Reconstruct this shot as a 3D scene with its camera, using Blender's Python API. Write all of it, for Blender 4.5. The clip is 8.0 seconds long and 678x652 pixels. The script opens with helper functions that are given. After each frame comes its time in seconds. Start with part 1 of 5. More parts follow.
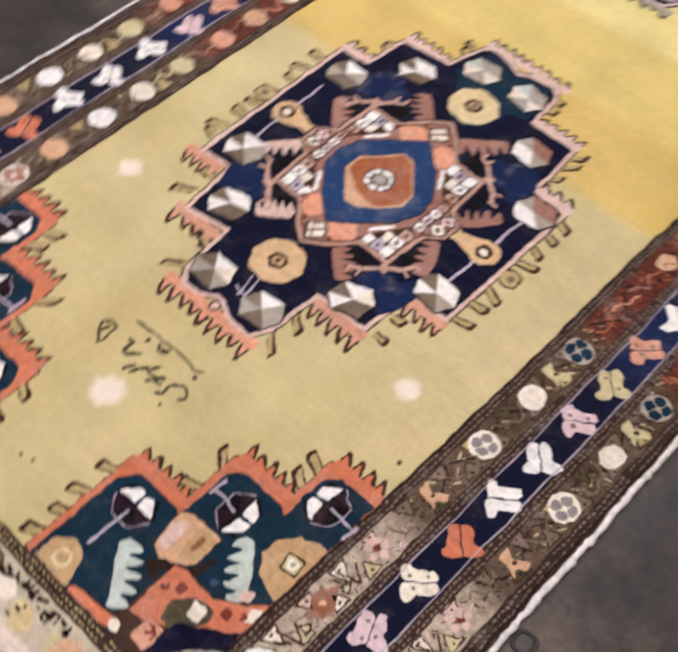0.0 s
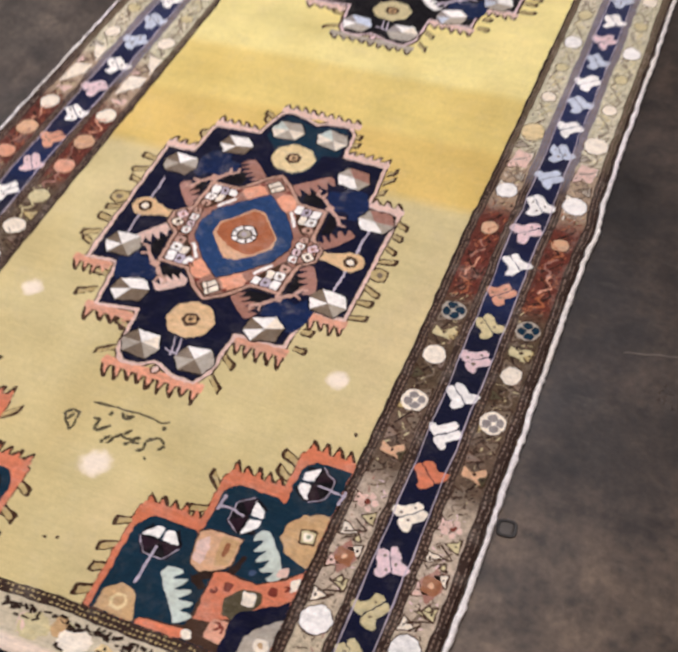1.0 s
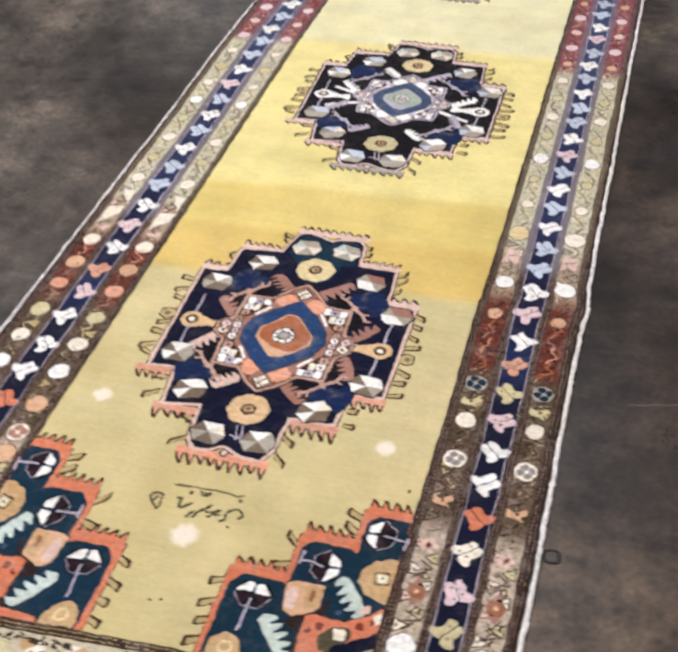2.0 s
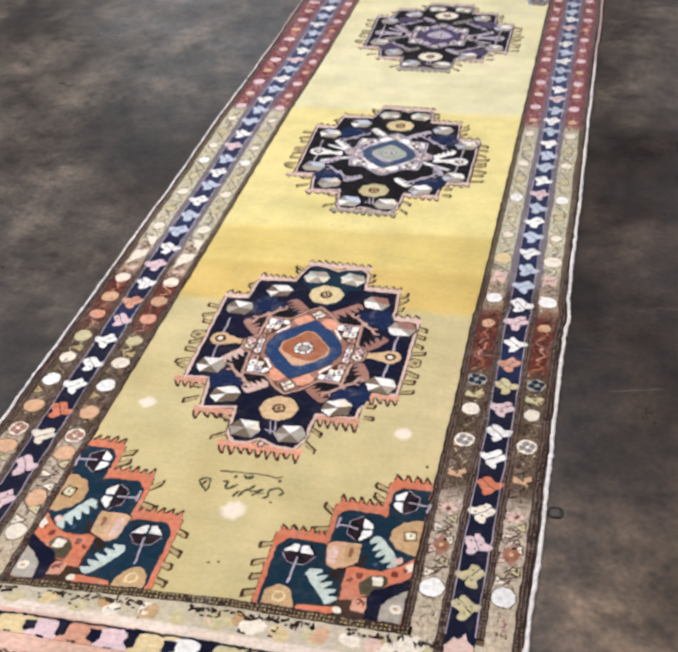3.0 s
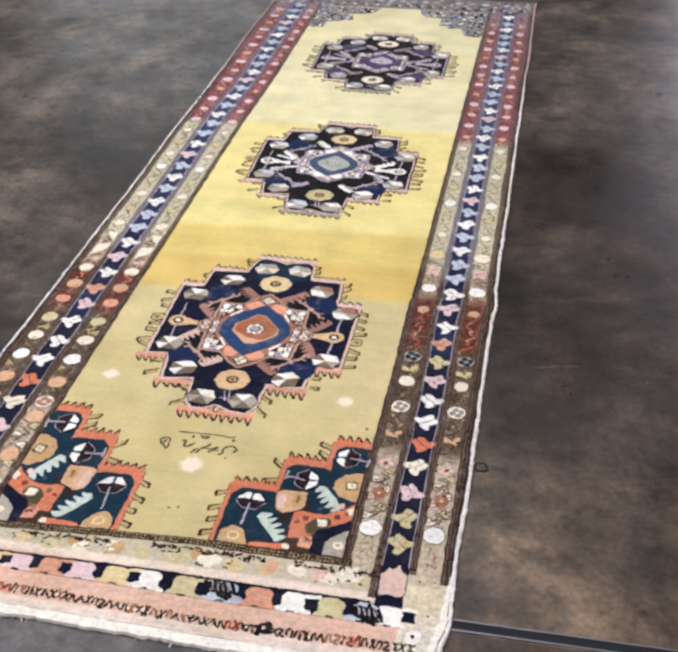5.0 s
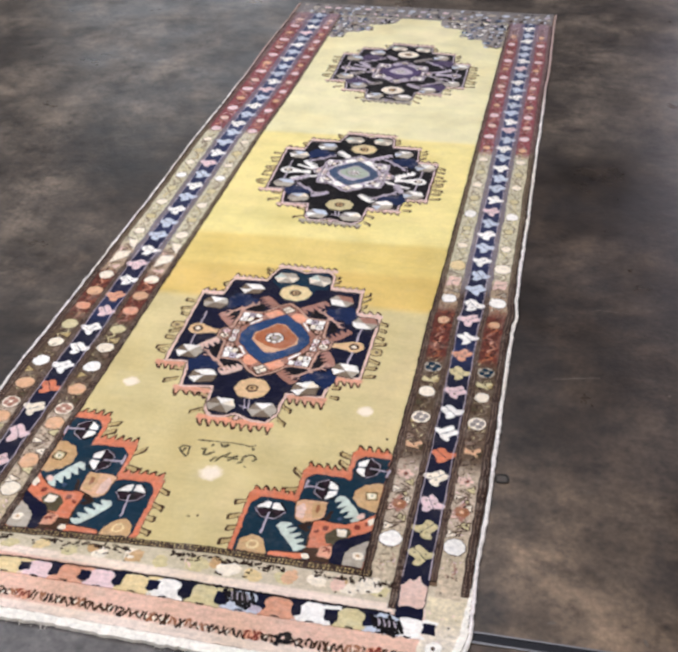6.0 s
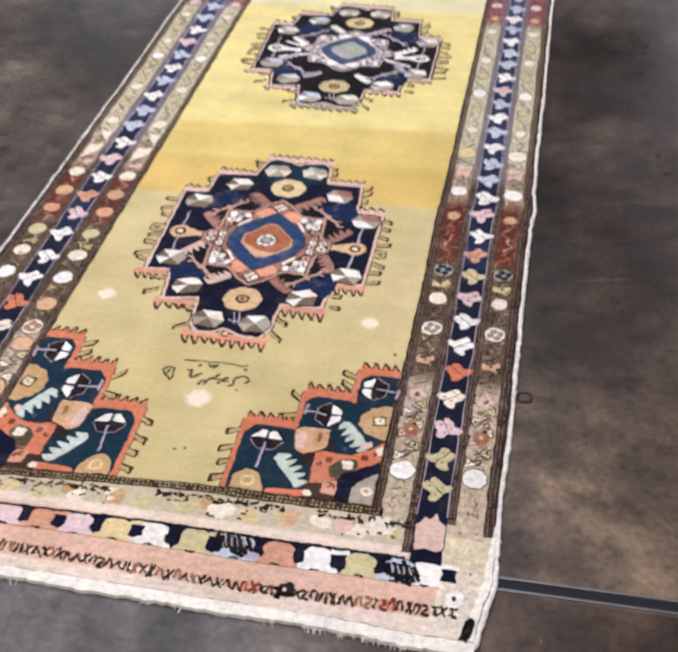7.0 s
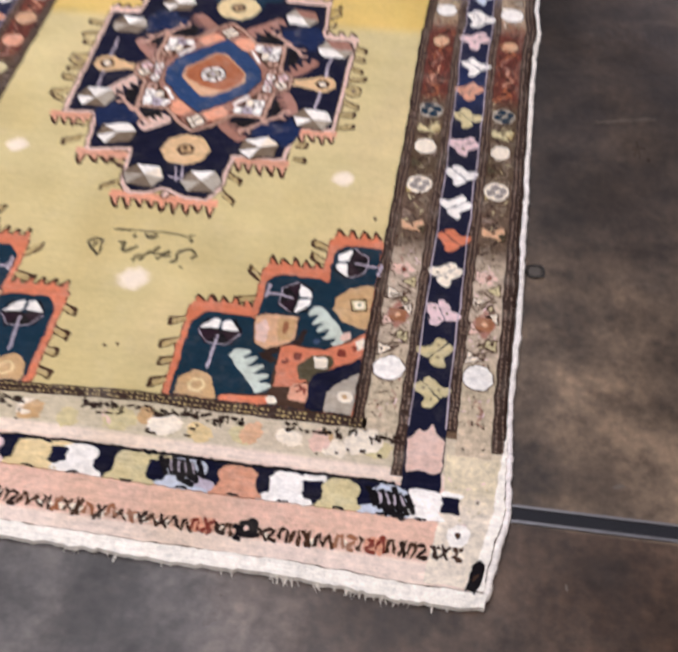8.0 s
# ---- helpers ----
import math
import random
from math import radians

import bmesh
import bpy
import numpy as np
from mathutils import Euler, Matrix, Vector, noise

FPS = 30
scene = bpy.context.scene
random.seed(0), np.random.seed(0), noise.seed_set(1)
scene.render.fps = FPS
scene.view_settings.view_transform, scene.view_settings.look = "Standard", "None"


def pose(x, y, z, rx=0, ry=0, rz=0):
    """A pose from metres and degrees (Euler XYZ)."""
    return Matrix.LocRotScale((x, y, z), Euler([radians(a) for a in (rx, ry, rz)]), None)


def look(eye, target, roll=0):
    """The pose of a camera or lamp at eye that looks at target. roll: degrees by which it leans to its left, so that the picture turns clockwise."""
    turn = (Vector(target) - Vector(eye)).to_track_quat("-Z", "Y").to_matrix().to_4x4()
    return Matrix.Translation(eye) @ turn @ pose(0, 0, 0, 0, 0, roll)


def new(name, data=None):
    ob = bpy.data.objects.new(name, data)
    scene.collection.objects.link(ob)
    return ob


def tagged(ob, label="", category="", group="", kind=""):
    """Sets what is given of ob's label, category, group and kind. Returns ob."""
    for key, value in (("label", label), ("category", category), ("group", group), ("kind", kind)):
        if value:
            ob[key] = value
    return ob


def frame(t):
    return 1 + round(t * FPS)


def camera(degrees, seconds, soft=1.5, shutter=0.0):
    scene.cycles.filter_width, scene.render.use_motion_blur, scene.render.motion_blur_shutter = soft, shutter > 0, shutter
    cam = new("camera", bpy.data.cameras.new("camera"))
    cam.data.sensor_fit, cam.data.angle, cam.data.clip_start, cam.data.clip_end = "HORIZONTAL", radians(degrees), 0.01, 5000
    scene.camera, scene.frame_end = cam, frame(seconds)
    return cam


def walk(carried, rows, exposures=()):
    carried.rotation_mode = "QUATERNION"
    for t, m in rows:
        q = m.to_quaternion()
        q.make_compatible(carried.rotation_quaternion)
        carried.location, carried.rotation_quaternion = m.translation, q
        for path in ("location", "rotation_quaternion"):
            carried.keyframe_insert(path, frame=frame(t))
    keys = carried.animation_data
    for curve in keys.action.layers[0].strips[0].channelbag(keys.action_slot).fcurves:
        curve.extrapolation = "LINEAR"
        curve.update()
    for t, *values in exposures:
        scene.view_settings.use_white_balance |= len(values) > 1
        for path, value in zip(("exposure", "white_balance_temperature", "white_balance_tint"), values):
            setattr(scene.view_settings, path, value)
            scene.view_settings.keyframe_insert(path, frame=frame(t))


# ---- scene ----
cam = camera(33.7, 8.0, soft=3.2, shutter=0.5)
PATH = [
    (0, (0.742, -0.902, 1.299), (-0.022, -0.057, -0.345), 1.9),
    (0.1, (0.744, -0.923, 1.299), (-0.010, -0.015, -0.323), 0.8),
    (0.2, (0.739, -0.945, 1.313), (0.020, 0.022, -0.288), 0.0),
    (0.3, (0.729, -0.970, 1.333), (0.061, 0.030, -0.265), -0.6),
    (0.5, (0.701, -1.056, 1.366), (0.125, 0.003, -0.230), -1.1),
    (0.7, (0.710, -1.144, 1.382), (0.168, -0.023, -0.184), -1.2),
    (1, (0.707, -1.290, 1.437), (0.213, -0.074, -0.073), -0.8),
    (1.2, (0.722, -1.370, 1.457), (0.235, -0.093, 0.001), -1.1),
    (1.5, (0.706, -1.478, 1.520), (0.261, -0.116, 0.125), -0.1),
    (1.7, (0.702, -1.544, 1.524), (0.244, -0.138, 0.176), -0.7),
    (2, (0.631, -1.621, 1.544), (0.178, -0.182, 0.231), -2.2),
    (2.2, (0.600, -1.676, 1.557), (0.155, -0.216, 0.265), -2.7),
    (3.3, (0.611, -2.116, 1.598), (0.217, -0.510, 0.474), -2.0),
    (3.5, (0.623, -2.170, 1.608), (0.230, -0.545, 0.512), -1.3),
    (3.8, (0.640, -2.206, 1.599), (0.283, -0.551, 0.535), -0.4),
    (4, (0.650, -2.229, 1.591), (0.333, -0.563, 0.530), 0.5),
    (4.2, (0.653, -2.248, 1.593), (0.372, -0.584, 0.521), 0.9),
    (4.5, (0.652, -2.274, 1.592), (0.376, -0.630, 0.486), 0.8),
    (4.7, (0.650, -2.284, 1.602), (0.363, -0.649, 0.490), 0.6),
    (5.8, (0.642, -2.296, 1.598), (0.309, -0.652, 0.511), 0.1),
    (6, (0.632, -2.290, 1.594), (0.298, -0.647, 0.502), 0.3),
    (6.2, (0.622, -2.279, 1.594), (0.290, -0.647, 0.493), 0.3),
    (6.5, (0.598, -2.217, 1.565), (0.266, -0.614, 0.416), 0.2),
    (6.8, (0.578, -2.122, 1.524), (0.274, -0.577, 0.291), -0.2),
    (7, (0.564, -2.032, 1.478), (0.267, -0.513, 0.212), -0.6),
    (7.2, (0.554, -1.957, 1.453), (0.260, -0.477, 0.140), -1.5),
    (7.5, (0.523, -1.845, 1.375), (0.252, -0.419, -0.001), -0.9),
    (7.8, (0.502, -1.755, 1.306), (0.268, -0.384, -0.131), -0.3),
    (8, (0.479, -1.683, 1.258), (0.293, -0.365, -0.235), 0.7),
]
walk(cam, [(t, look(eye, target, roll)) for t, eye, target, roll in PATH],
     [(0.0, -0.20, 6900, 21), (1.2, -0.17, 6850, 19), (2.0, -0.02, 6620, 14), (3.3, -0.04, 6540, 14), (6.3, -0.04, 6540, 15), (8.0, -0.12, 6720, 20)])

# ---- light ----
world = bpy.data.worlds.new("sky")
scene.world = world
world.use_nodes = True
wn = world.node_tree
sky = wn.nodes.new("ShaderNodeTexSky")
sky.sky_type = "NISHITA"
sky.sun_disc = False
sky.sun_elevation, sky.sun_rotation = radians(42), radians(200)
wn.links.new(sky.outputs[0], wn.nodes["Background"].inputs[0])
wn.nodes["Background"].inputs[1].default_value = 0.1


def area_lamp(name, m, width, length, watts, colour):
    data = bpy.data.lights.new(name, "AREA")
    data.shape, data.size, data.size_y = "RECTANGLE", width, length
    data.energy, data.color = watts, colour
    ob = new(name, data)
    ob.matrix_world = m
    return ob


ROOM_X, ROOM_Y0, ROOM_Y1, ROOM_H = 4.6, -6.0, 8.0, 3.7
ROOF = (-4.0, 0.9, -3.6, 3.9)
area_lamp("rooflight_daylight", pose((ROOF[0] + ROOF[1]) / 2, (ROOF[2] + ROOF[3]) / 2, ROOM_H + 0.1),
          ROOF[1] - ROOF[0] - 0.1, ROOF[3] - ROOF[2] - 0.1, 290, (0.93, 0.97, 1.0))
# The east lamp is an added fill, out of view, that brightens the right side.
area_lamp("east_window_daylight", pose(ROOM_X + 0.05, -2.2, 1.9, 0, 90, 0), 1.7, 2.6, 50, (1.0, 0.95, 0.90))
area_lamp("side_window_daylight", pose(2.85, ROOM_Y1 + 0.05, 1.75, -90, 0, 0), 1.7, 1.6, 66, (0.92, 0.88, 1.0))
area_lamp("window_daylight", pose(-3.0, ROOM_Y1 + 0.05, 2.1, -90, 0, 0), 2.7, 2.1, 20, (0.90, 0.98, 0.98))

# ---- materials ----


class Nodes:
    """A short way to write node trees."""

    def __init__(self, name):
        self.material = bpy.data.materials.new(name)
        self.material.use_nodes = True
        self.tree = self.material.node_tree
        self.shader = self.tree.nodes["Principled BSDF"]
        self.place = self.tree.nodes.new("ShaderNodeNewGeometry").outputs["Position"]

    def put(self, socket, value):
        if isinstance(value, bpy.types.NodeSocket):
            self.tree.links.new(value, socket)
        else:
            socket.default_value = value

    def node(self, kind, out=0, **inputs):
        n = self.tree.nodes.new(kind)
        for key, value in inputs.items():
            self.put(n.inputs[key.replace("_", " ")], value)
        return n.outputs[out]

    def math(self, op, a, b=0.0, clamp=False):
        n = self.tree.nodes.new("ShaderNodeMath")
        n.operation, n.use_clamp = op, clamp
        self.put(n.inputs[0], a)
        self.put(n.inputs[1], b)
        return n.outputs[0]

    def scaled(self, x, y, z):
        n = self.tree.nodes.new("ShaderNodeVectorMath")
        n.operation = "MULTIPLY"
        self.put(n.inputs[0], self.place)
        n.inputs[1].default_value = (x, y, z)
        return n.outputs[0]

    def noise(self, scale, detail=3.0, vector=None, rough=0.55):
        return self.node("ShaderNodeTexNoise", Vector=vector or self.place, Scale=scale, Detail=detail, Roughness=rough)

    def ramp(self, fac, stops, ease="LINEAR"):
        n = self.tree.nodes.new("ShaderNodeValToRGB")
        n.color_ramp.interpolation = ease
        els = n.color_ramp.elements
        while len(els) < len(stops):
            els.new(0.5)
        for e, (p, c) in zip(els, stops):
            e.position, e.color = p, (*c, 1) if len(c) == 3 else c
        self.put(n.inputs[0], fac)
        return n.outputs[0]

    def mix(self, fac, a, b, blend="MIX"):
        n = self.tree.nodes.new("ShaderNodeMix")
        n.data_type, n.blend_type = "RGBA", blend
        self.put(n.inputs[0], fac)
        self.put(n.inputs[6], (*a, 1) if isinstance(a, tuple) else a)
        self.put(n.inputs[7], (*b, 1) if isinstance(b, tuple) else b)
        return n.outputs[2]

    def axis(self, n):
        return self.node("ShaderNodeSeparateXYZ", n, Vector=self.place)

    def bump(self, height, strength, distance):
        self.put(self.shader.inputs["Normal"], self.node("ShaderNodeBump", Height=height, Strength=strength, Distance=distance))


def srgb(r, g, b):
    """Linear values of a colour given in 0 to 255."""
    return tuple((v / 255 / 12.92) if v < 10.3 else ((v / 255 + 0.055) / 1.055) ** 2.4 for v in (r, g, b))


def wool_finish(k, colour, fuzz=0.9, mottle=1.0, wear=0.22, weft=0.35, sheen=0.10):
    """Knotted pile over a base colour: abrash, weft rows, knots, single fibres and worn spots."""
    patch, rows, fibre = k.noise(7.0, 3.0), k.noise(1.0, 2.0, k.scaled(18, 230, 40)), k.noise(480.0, 2.0)
    knot = k.noise(85.0, 4.0, rough=0.75)
    tone = k.math("ADD", k.math("MULTIPLY", patch, 0.5), k.math("MULTIPLY", rows, weft))
    tone = k.math("ADD", tone, k.math("MULTIPLY", fibre, fuzz * 0.5))
    tone = k.math("ADD", tone, k.math("MULTIPLY", knot, mottle))
    tone = k.math("ADD", tone, 1.0 - (0.5 + weft + fuzz * 0.5 + mottle) / 2)
    value = k.node("ShaderNodeCombineXYZ", X=tone, Y=tone, Z=tone)
    # Pile rubbed thin shows a paler, greyer yarn.
    thin = k.ramp(k.noise(26.0, 5.0, rough=0.7), [(0.52, (0, 0, 0)), (0.72, (1, 1, 1))])
    colour = k.mix(k.math("MULTIPLY", thin, wear), colour, (0.55, 0.47, 0.38))
    k.put(k.shader.inputs["Base Color"], k.mix(1.0, colour, value, "MULTIPLY"))
    k.shader.inputs["Roughness"].default_value = 0.92
    k.shader.inputs["Specular IOR Level"].default_value = 0.12
    k.shader.inputs["Sheen Weight"].default_value = sheen
    k.shader.inputs["Sheen Roughness"].default_value = 0.5
    knots = k.node("ShaderNodeTexVoronoi", Vector=k.place, Scale=330.0)
    k.bump(k.math("ADD", k.math("MULTIPLY", knots, -0.6), k.math("ADD", rows, fibre)), 0.6, 0.0013)
    return k.material


def wool(name, rgb, drift=0.12, wear=None):
    k = Nodes(name)
    base = srgb(*rgb)
    other = tuple(c * (1 - drift * w) for c, w in zip(base, (0.6, 1.0, 1.5)))
    pick = k.node("ShaderNodeObjectInfo", 5)
    # Each lot of yarn took the dye a little differently, and it has faded in streaks along the knots.
    lot = k.math("ADD", k.math("MULTIPLY", pick, 0.45), k.math("MULTIPLY", k.ramp(k.noise(38.0, 4.0, rough=0.65), [(0.32, (0, 0, 0)), (0.68, (1, 1, 1))]), 0.55))
    faded = tuple(c + (0.5 - c) * 0.16 for c in base)
    colour = k.mix(lot, base, other)
    colour = k.mix(k.math("MULTIPLY", k.ramp(k.noise(22.0, 4.0, k.scaled(1, 3, 1), 0.7), [(0.50, (0, 0, 0)), (0.70, (1, 1, 1))]), 0.7 if max(rgb) > 130 else 0.25 if max(rgb) > 125 else 0.12), colour, faded)
    return wool_finish(k, colour, wear=(0.05 if max(rgb) < 80 else 0.22) if wear is None else wear, sheen=0.04 if max(rgb) < 90 else 0.10)


def banded_wool(name, stops, low, high, wobble, skew=0.0, edge=0.006, mottle=1.0, wear=0.2, weft=0.35, spots=()):
    """Wool whose colour changes along the rug, by dye lot and by painted haze: stops of (y, colour), each colour up to
    the next y.
    """
    k = Nodes(name)
    y = k.math("ADD", k.axis(1), k.math("MULTIPLY", k.axis(0), -skew))
    y = k.math("ADD", y, k.math("MULTIPLY", k.math("SUBTRACT", k.noise(2.2, 4.0, k.scaled(1, 0.35, 1)), 0.5), wobble))
    fac = k.math("DIVIDE", k.math("SUBTRACT", y, low), high - low)
    points = [(0.0, srgb(*stops[0][1]))]
    for (y0, a), (y1, b) in zip(stops, stops[1:]):
        p = (y1 - low) / (high - low)
        points += [(p - edge, srgb(*a)), (p + edge, srgb(*b))]
    # Abrash: faint bands along the weft and soft uneven fading.
    bands = k.ramp(k.noise(1.0, 3.0, k.scaled(1.1, 13, 1)), [(0.30, (0.945, 0.945, 0.935)), (0.5, (1.0, 1.0, 1.0)), (0.70, (1.035, 1.025, 1.035))])
    fade = k.ramp(k.noise(4.0, 3.0, k.scaled(1, 0.8, 1)), [(0.32, (0.97, 0.935, 0.87)), (0.5, (1.0, 1.0, 1.0)), (0.68, (1.05, 1.02, 1.06))])
    colour = k.mix(1.0, k.mix(1.0, k.ramp(fac, points), bands, "MULTIPLY"), fade, "MULTIPLY")
    # Bleached spots with soft, uneven rims.
    for x, y, r in spots:
        n = k.tree.nodes.new("ShaderNodeVectorMath")
        n.operation = "DISTANCE"
        k.put(n.inputs[0], k.place)
        n.inputs[1].default_value = (x, y, 0.011)
        ragged = k.math("ADD", n.outputs["Value"], k.math("MULTIPLY", k.math("SUBTRACT", k.noise(60.0, 4.0), 0.5), r * 0.9))
        pale = k.ramp(k.math("DIVIDE", ragged, r * 2.0), [(0.30, (1, 1, 1)), (0.62, (0, 0, 0))], "EASE")
        colour = k.mix(pale, colour, srgb(250, 232, 208))
    return wool_finish(k, colour, 0.8, mottle, wear, weft)


W = {
    "navy": wool("navy_wool", (13, 15, 44), 0.3),
    "black": wool("black_wool", (16, 12, 18), 0.3),
    "blue": wool("blue_wool", (34, 66, 112), 0.2),
    "teal": wool("teal_wool", (17, 48, 68), 0.25),
    "brown": wool("dark_brown_wool", (50, 34, 28), 0.3),
    "umber": wool("umber_wool", (74, 52, 40), 0.3),
    "orange": wool("orange_wool", (222, 131, 98), 0.25),
    "coral": wool("coral_wool", (238, 166, 134), 0.15),
    "pewter": wool("pewter_wool", (128, 124, 126), 0.25),
    "outline": wool("outline_wool", (70, 46, 31), 0.3),
    "stone": wool("stone_wool", (182, 172, 158), 0.2),
    "slate": wool("slate_blue_wool", (60, 80, 110), 0.2),
    "ink": wool("faded_ink_wool", (84, 76, 56), 0.2),
    "cinnamon": wool("cinnamon_wool", (158, 104, 74), 0.25),
    "deep": wool("deep_blue_wool", (22, 40, 82), 0.25),
    "ice": wool("ice_blue_wool", (202, 210, 224), 0.12, 0.07),
    "frame_pink": wool("dusty_pink_wool", (206, 164, 146), 0.2),
    "salmon": wool("salmon_wool", (226, 164, 136), 0.2),
    "pink": wool("pink_wool", (232, 198, 184), 0.15, 0.07),
    "peach": wool("peach_wool", (224, 178, 142), 0.2),
    "rust": wool("rust_wool", (180, 106, 70), 0.25),
    "red": wool("red_wool", (128, 56, 44), 0.3),
    "cream": wool("cream_wool", (232, 208, 158), 0.15, 0.07),
    "buff": wool("buff_wool", (226, 188, 142), 0.15),
    "tan": wool("tan_wool", (206, 168, 122), 0.2),
    "white": wool("white_wool", (252, 247, 240), 0.08, 0.07),
    "ivory": wool("ivory_wool", (247, 234, 214), 0.12, 0.07),
    "rose": wool("pale_rose_wool", (236, 206, 208), 0.12, 0.07),
    "taupe": wool("taupe_wool", (126, 110, 94), 0.25),
    "mauve": wool("mauve_wool", (172, 124, 110), 0.25),
    "maroon": wool("maroon_wool", (42, 24, 36), 0.3),
    "mint": wool("pale_green_wool", (204, 216, 206), 0.12),
    "olive": wool("olive_cream_wool", (214, 202, 158), 0.2),
    "lilac": wool("lilac_wool", (196, 184, 198), 0.15),
    "grey": wool("grey_wool", (150, 142, 140), 0.25),
    "violet": wool("violet_wool", (78, 64, 104), 0.25),
    "sage": wool("sage_wool", (158, 166, 140), 0.2),
    "celadon": wool("celadon_wool", (172, 184, 166), 0.15),
    "selvage": wool("selvage_wool", (253, 246, 234), 0.08, 0.03),
    "straw": wool("straw_wool", (196, 174, 122), 0.2),
    "bead": wool("bead_wool", (136, 114, 100), 0.3),
    "backing": wool("backing_wool", (120, 98, 80), 0.25),
}
# Field and stripe dye lots; the far ones also carry haze as paler colour.
FIELD = banded_wool("field_wool", [(-0.8, (211, 192, 138)), (-0.3, (213, 195, 142)), (0.18, (222, 190, 110)), (0.36, (228, 202, 122)), (0.54, (238, 220, 146)),
                                   (1.30, (236, 226, 178))], -0.8, 2.7, 0.03, 0.055, 0.004, 0.30, 0.10, 0.16, ((-0.006, -0.533, 0.024), (0.281, -0.249, 0.019), (-0.292, -0.250, 0.019)))
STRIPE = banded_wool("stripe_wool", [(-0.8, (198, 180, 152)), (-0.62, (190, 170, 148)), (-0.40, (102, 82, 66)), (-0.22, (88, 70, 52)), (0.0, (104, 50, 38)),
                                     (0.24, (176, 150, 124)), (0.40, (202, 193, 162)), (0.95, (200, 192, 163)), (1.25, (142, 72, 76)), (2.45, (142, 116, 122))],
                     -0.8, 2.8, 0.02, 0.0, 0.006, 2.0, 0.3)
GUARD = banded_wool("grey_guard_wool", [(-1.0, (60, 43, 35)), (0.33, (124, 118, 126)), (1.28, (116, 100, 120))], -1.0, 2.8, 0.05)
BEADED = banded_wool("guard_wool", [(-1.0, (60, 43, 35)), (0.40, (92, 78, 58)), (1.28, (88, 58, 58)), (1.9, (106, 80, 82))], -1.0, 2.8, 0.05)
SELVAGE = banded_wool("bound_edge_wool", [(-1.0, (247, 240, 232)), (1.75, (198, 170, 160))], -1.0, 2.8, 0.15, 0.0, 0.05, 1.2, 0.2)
END_BAND = banded_wool("end_band_wool", [(-1.0, (238, 216, 200)), (-0.957, (228, 186, 164)), (-0.897, (228, 180, 158)), (-0.846, (238, 217, 198)), (-0.822, (204, 190, 162))],
                       -1.02, -0.74, 0.006, 0.0, 0.012, 1.0, 0.3)

# From y = 0.45 on the navy is lightened and blued to imitate haze.
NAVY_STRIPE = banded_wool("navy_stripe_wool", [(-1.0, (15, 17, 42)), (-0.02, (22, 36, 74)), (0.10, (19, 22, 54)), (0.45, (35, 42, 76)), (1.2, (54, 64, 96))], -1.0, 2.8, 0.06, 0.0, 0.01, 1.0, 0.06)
CORNER = banded_wool("corner_wool", [(-1.0, (232, 218, 198)), (-0.86, (220, 206, 172))], -1.0, -0.76, 0.05, 0.0, 0.1, 1.4, 0.4)


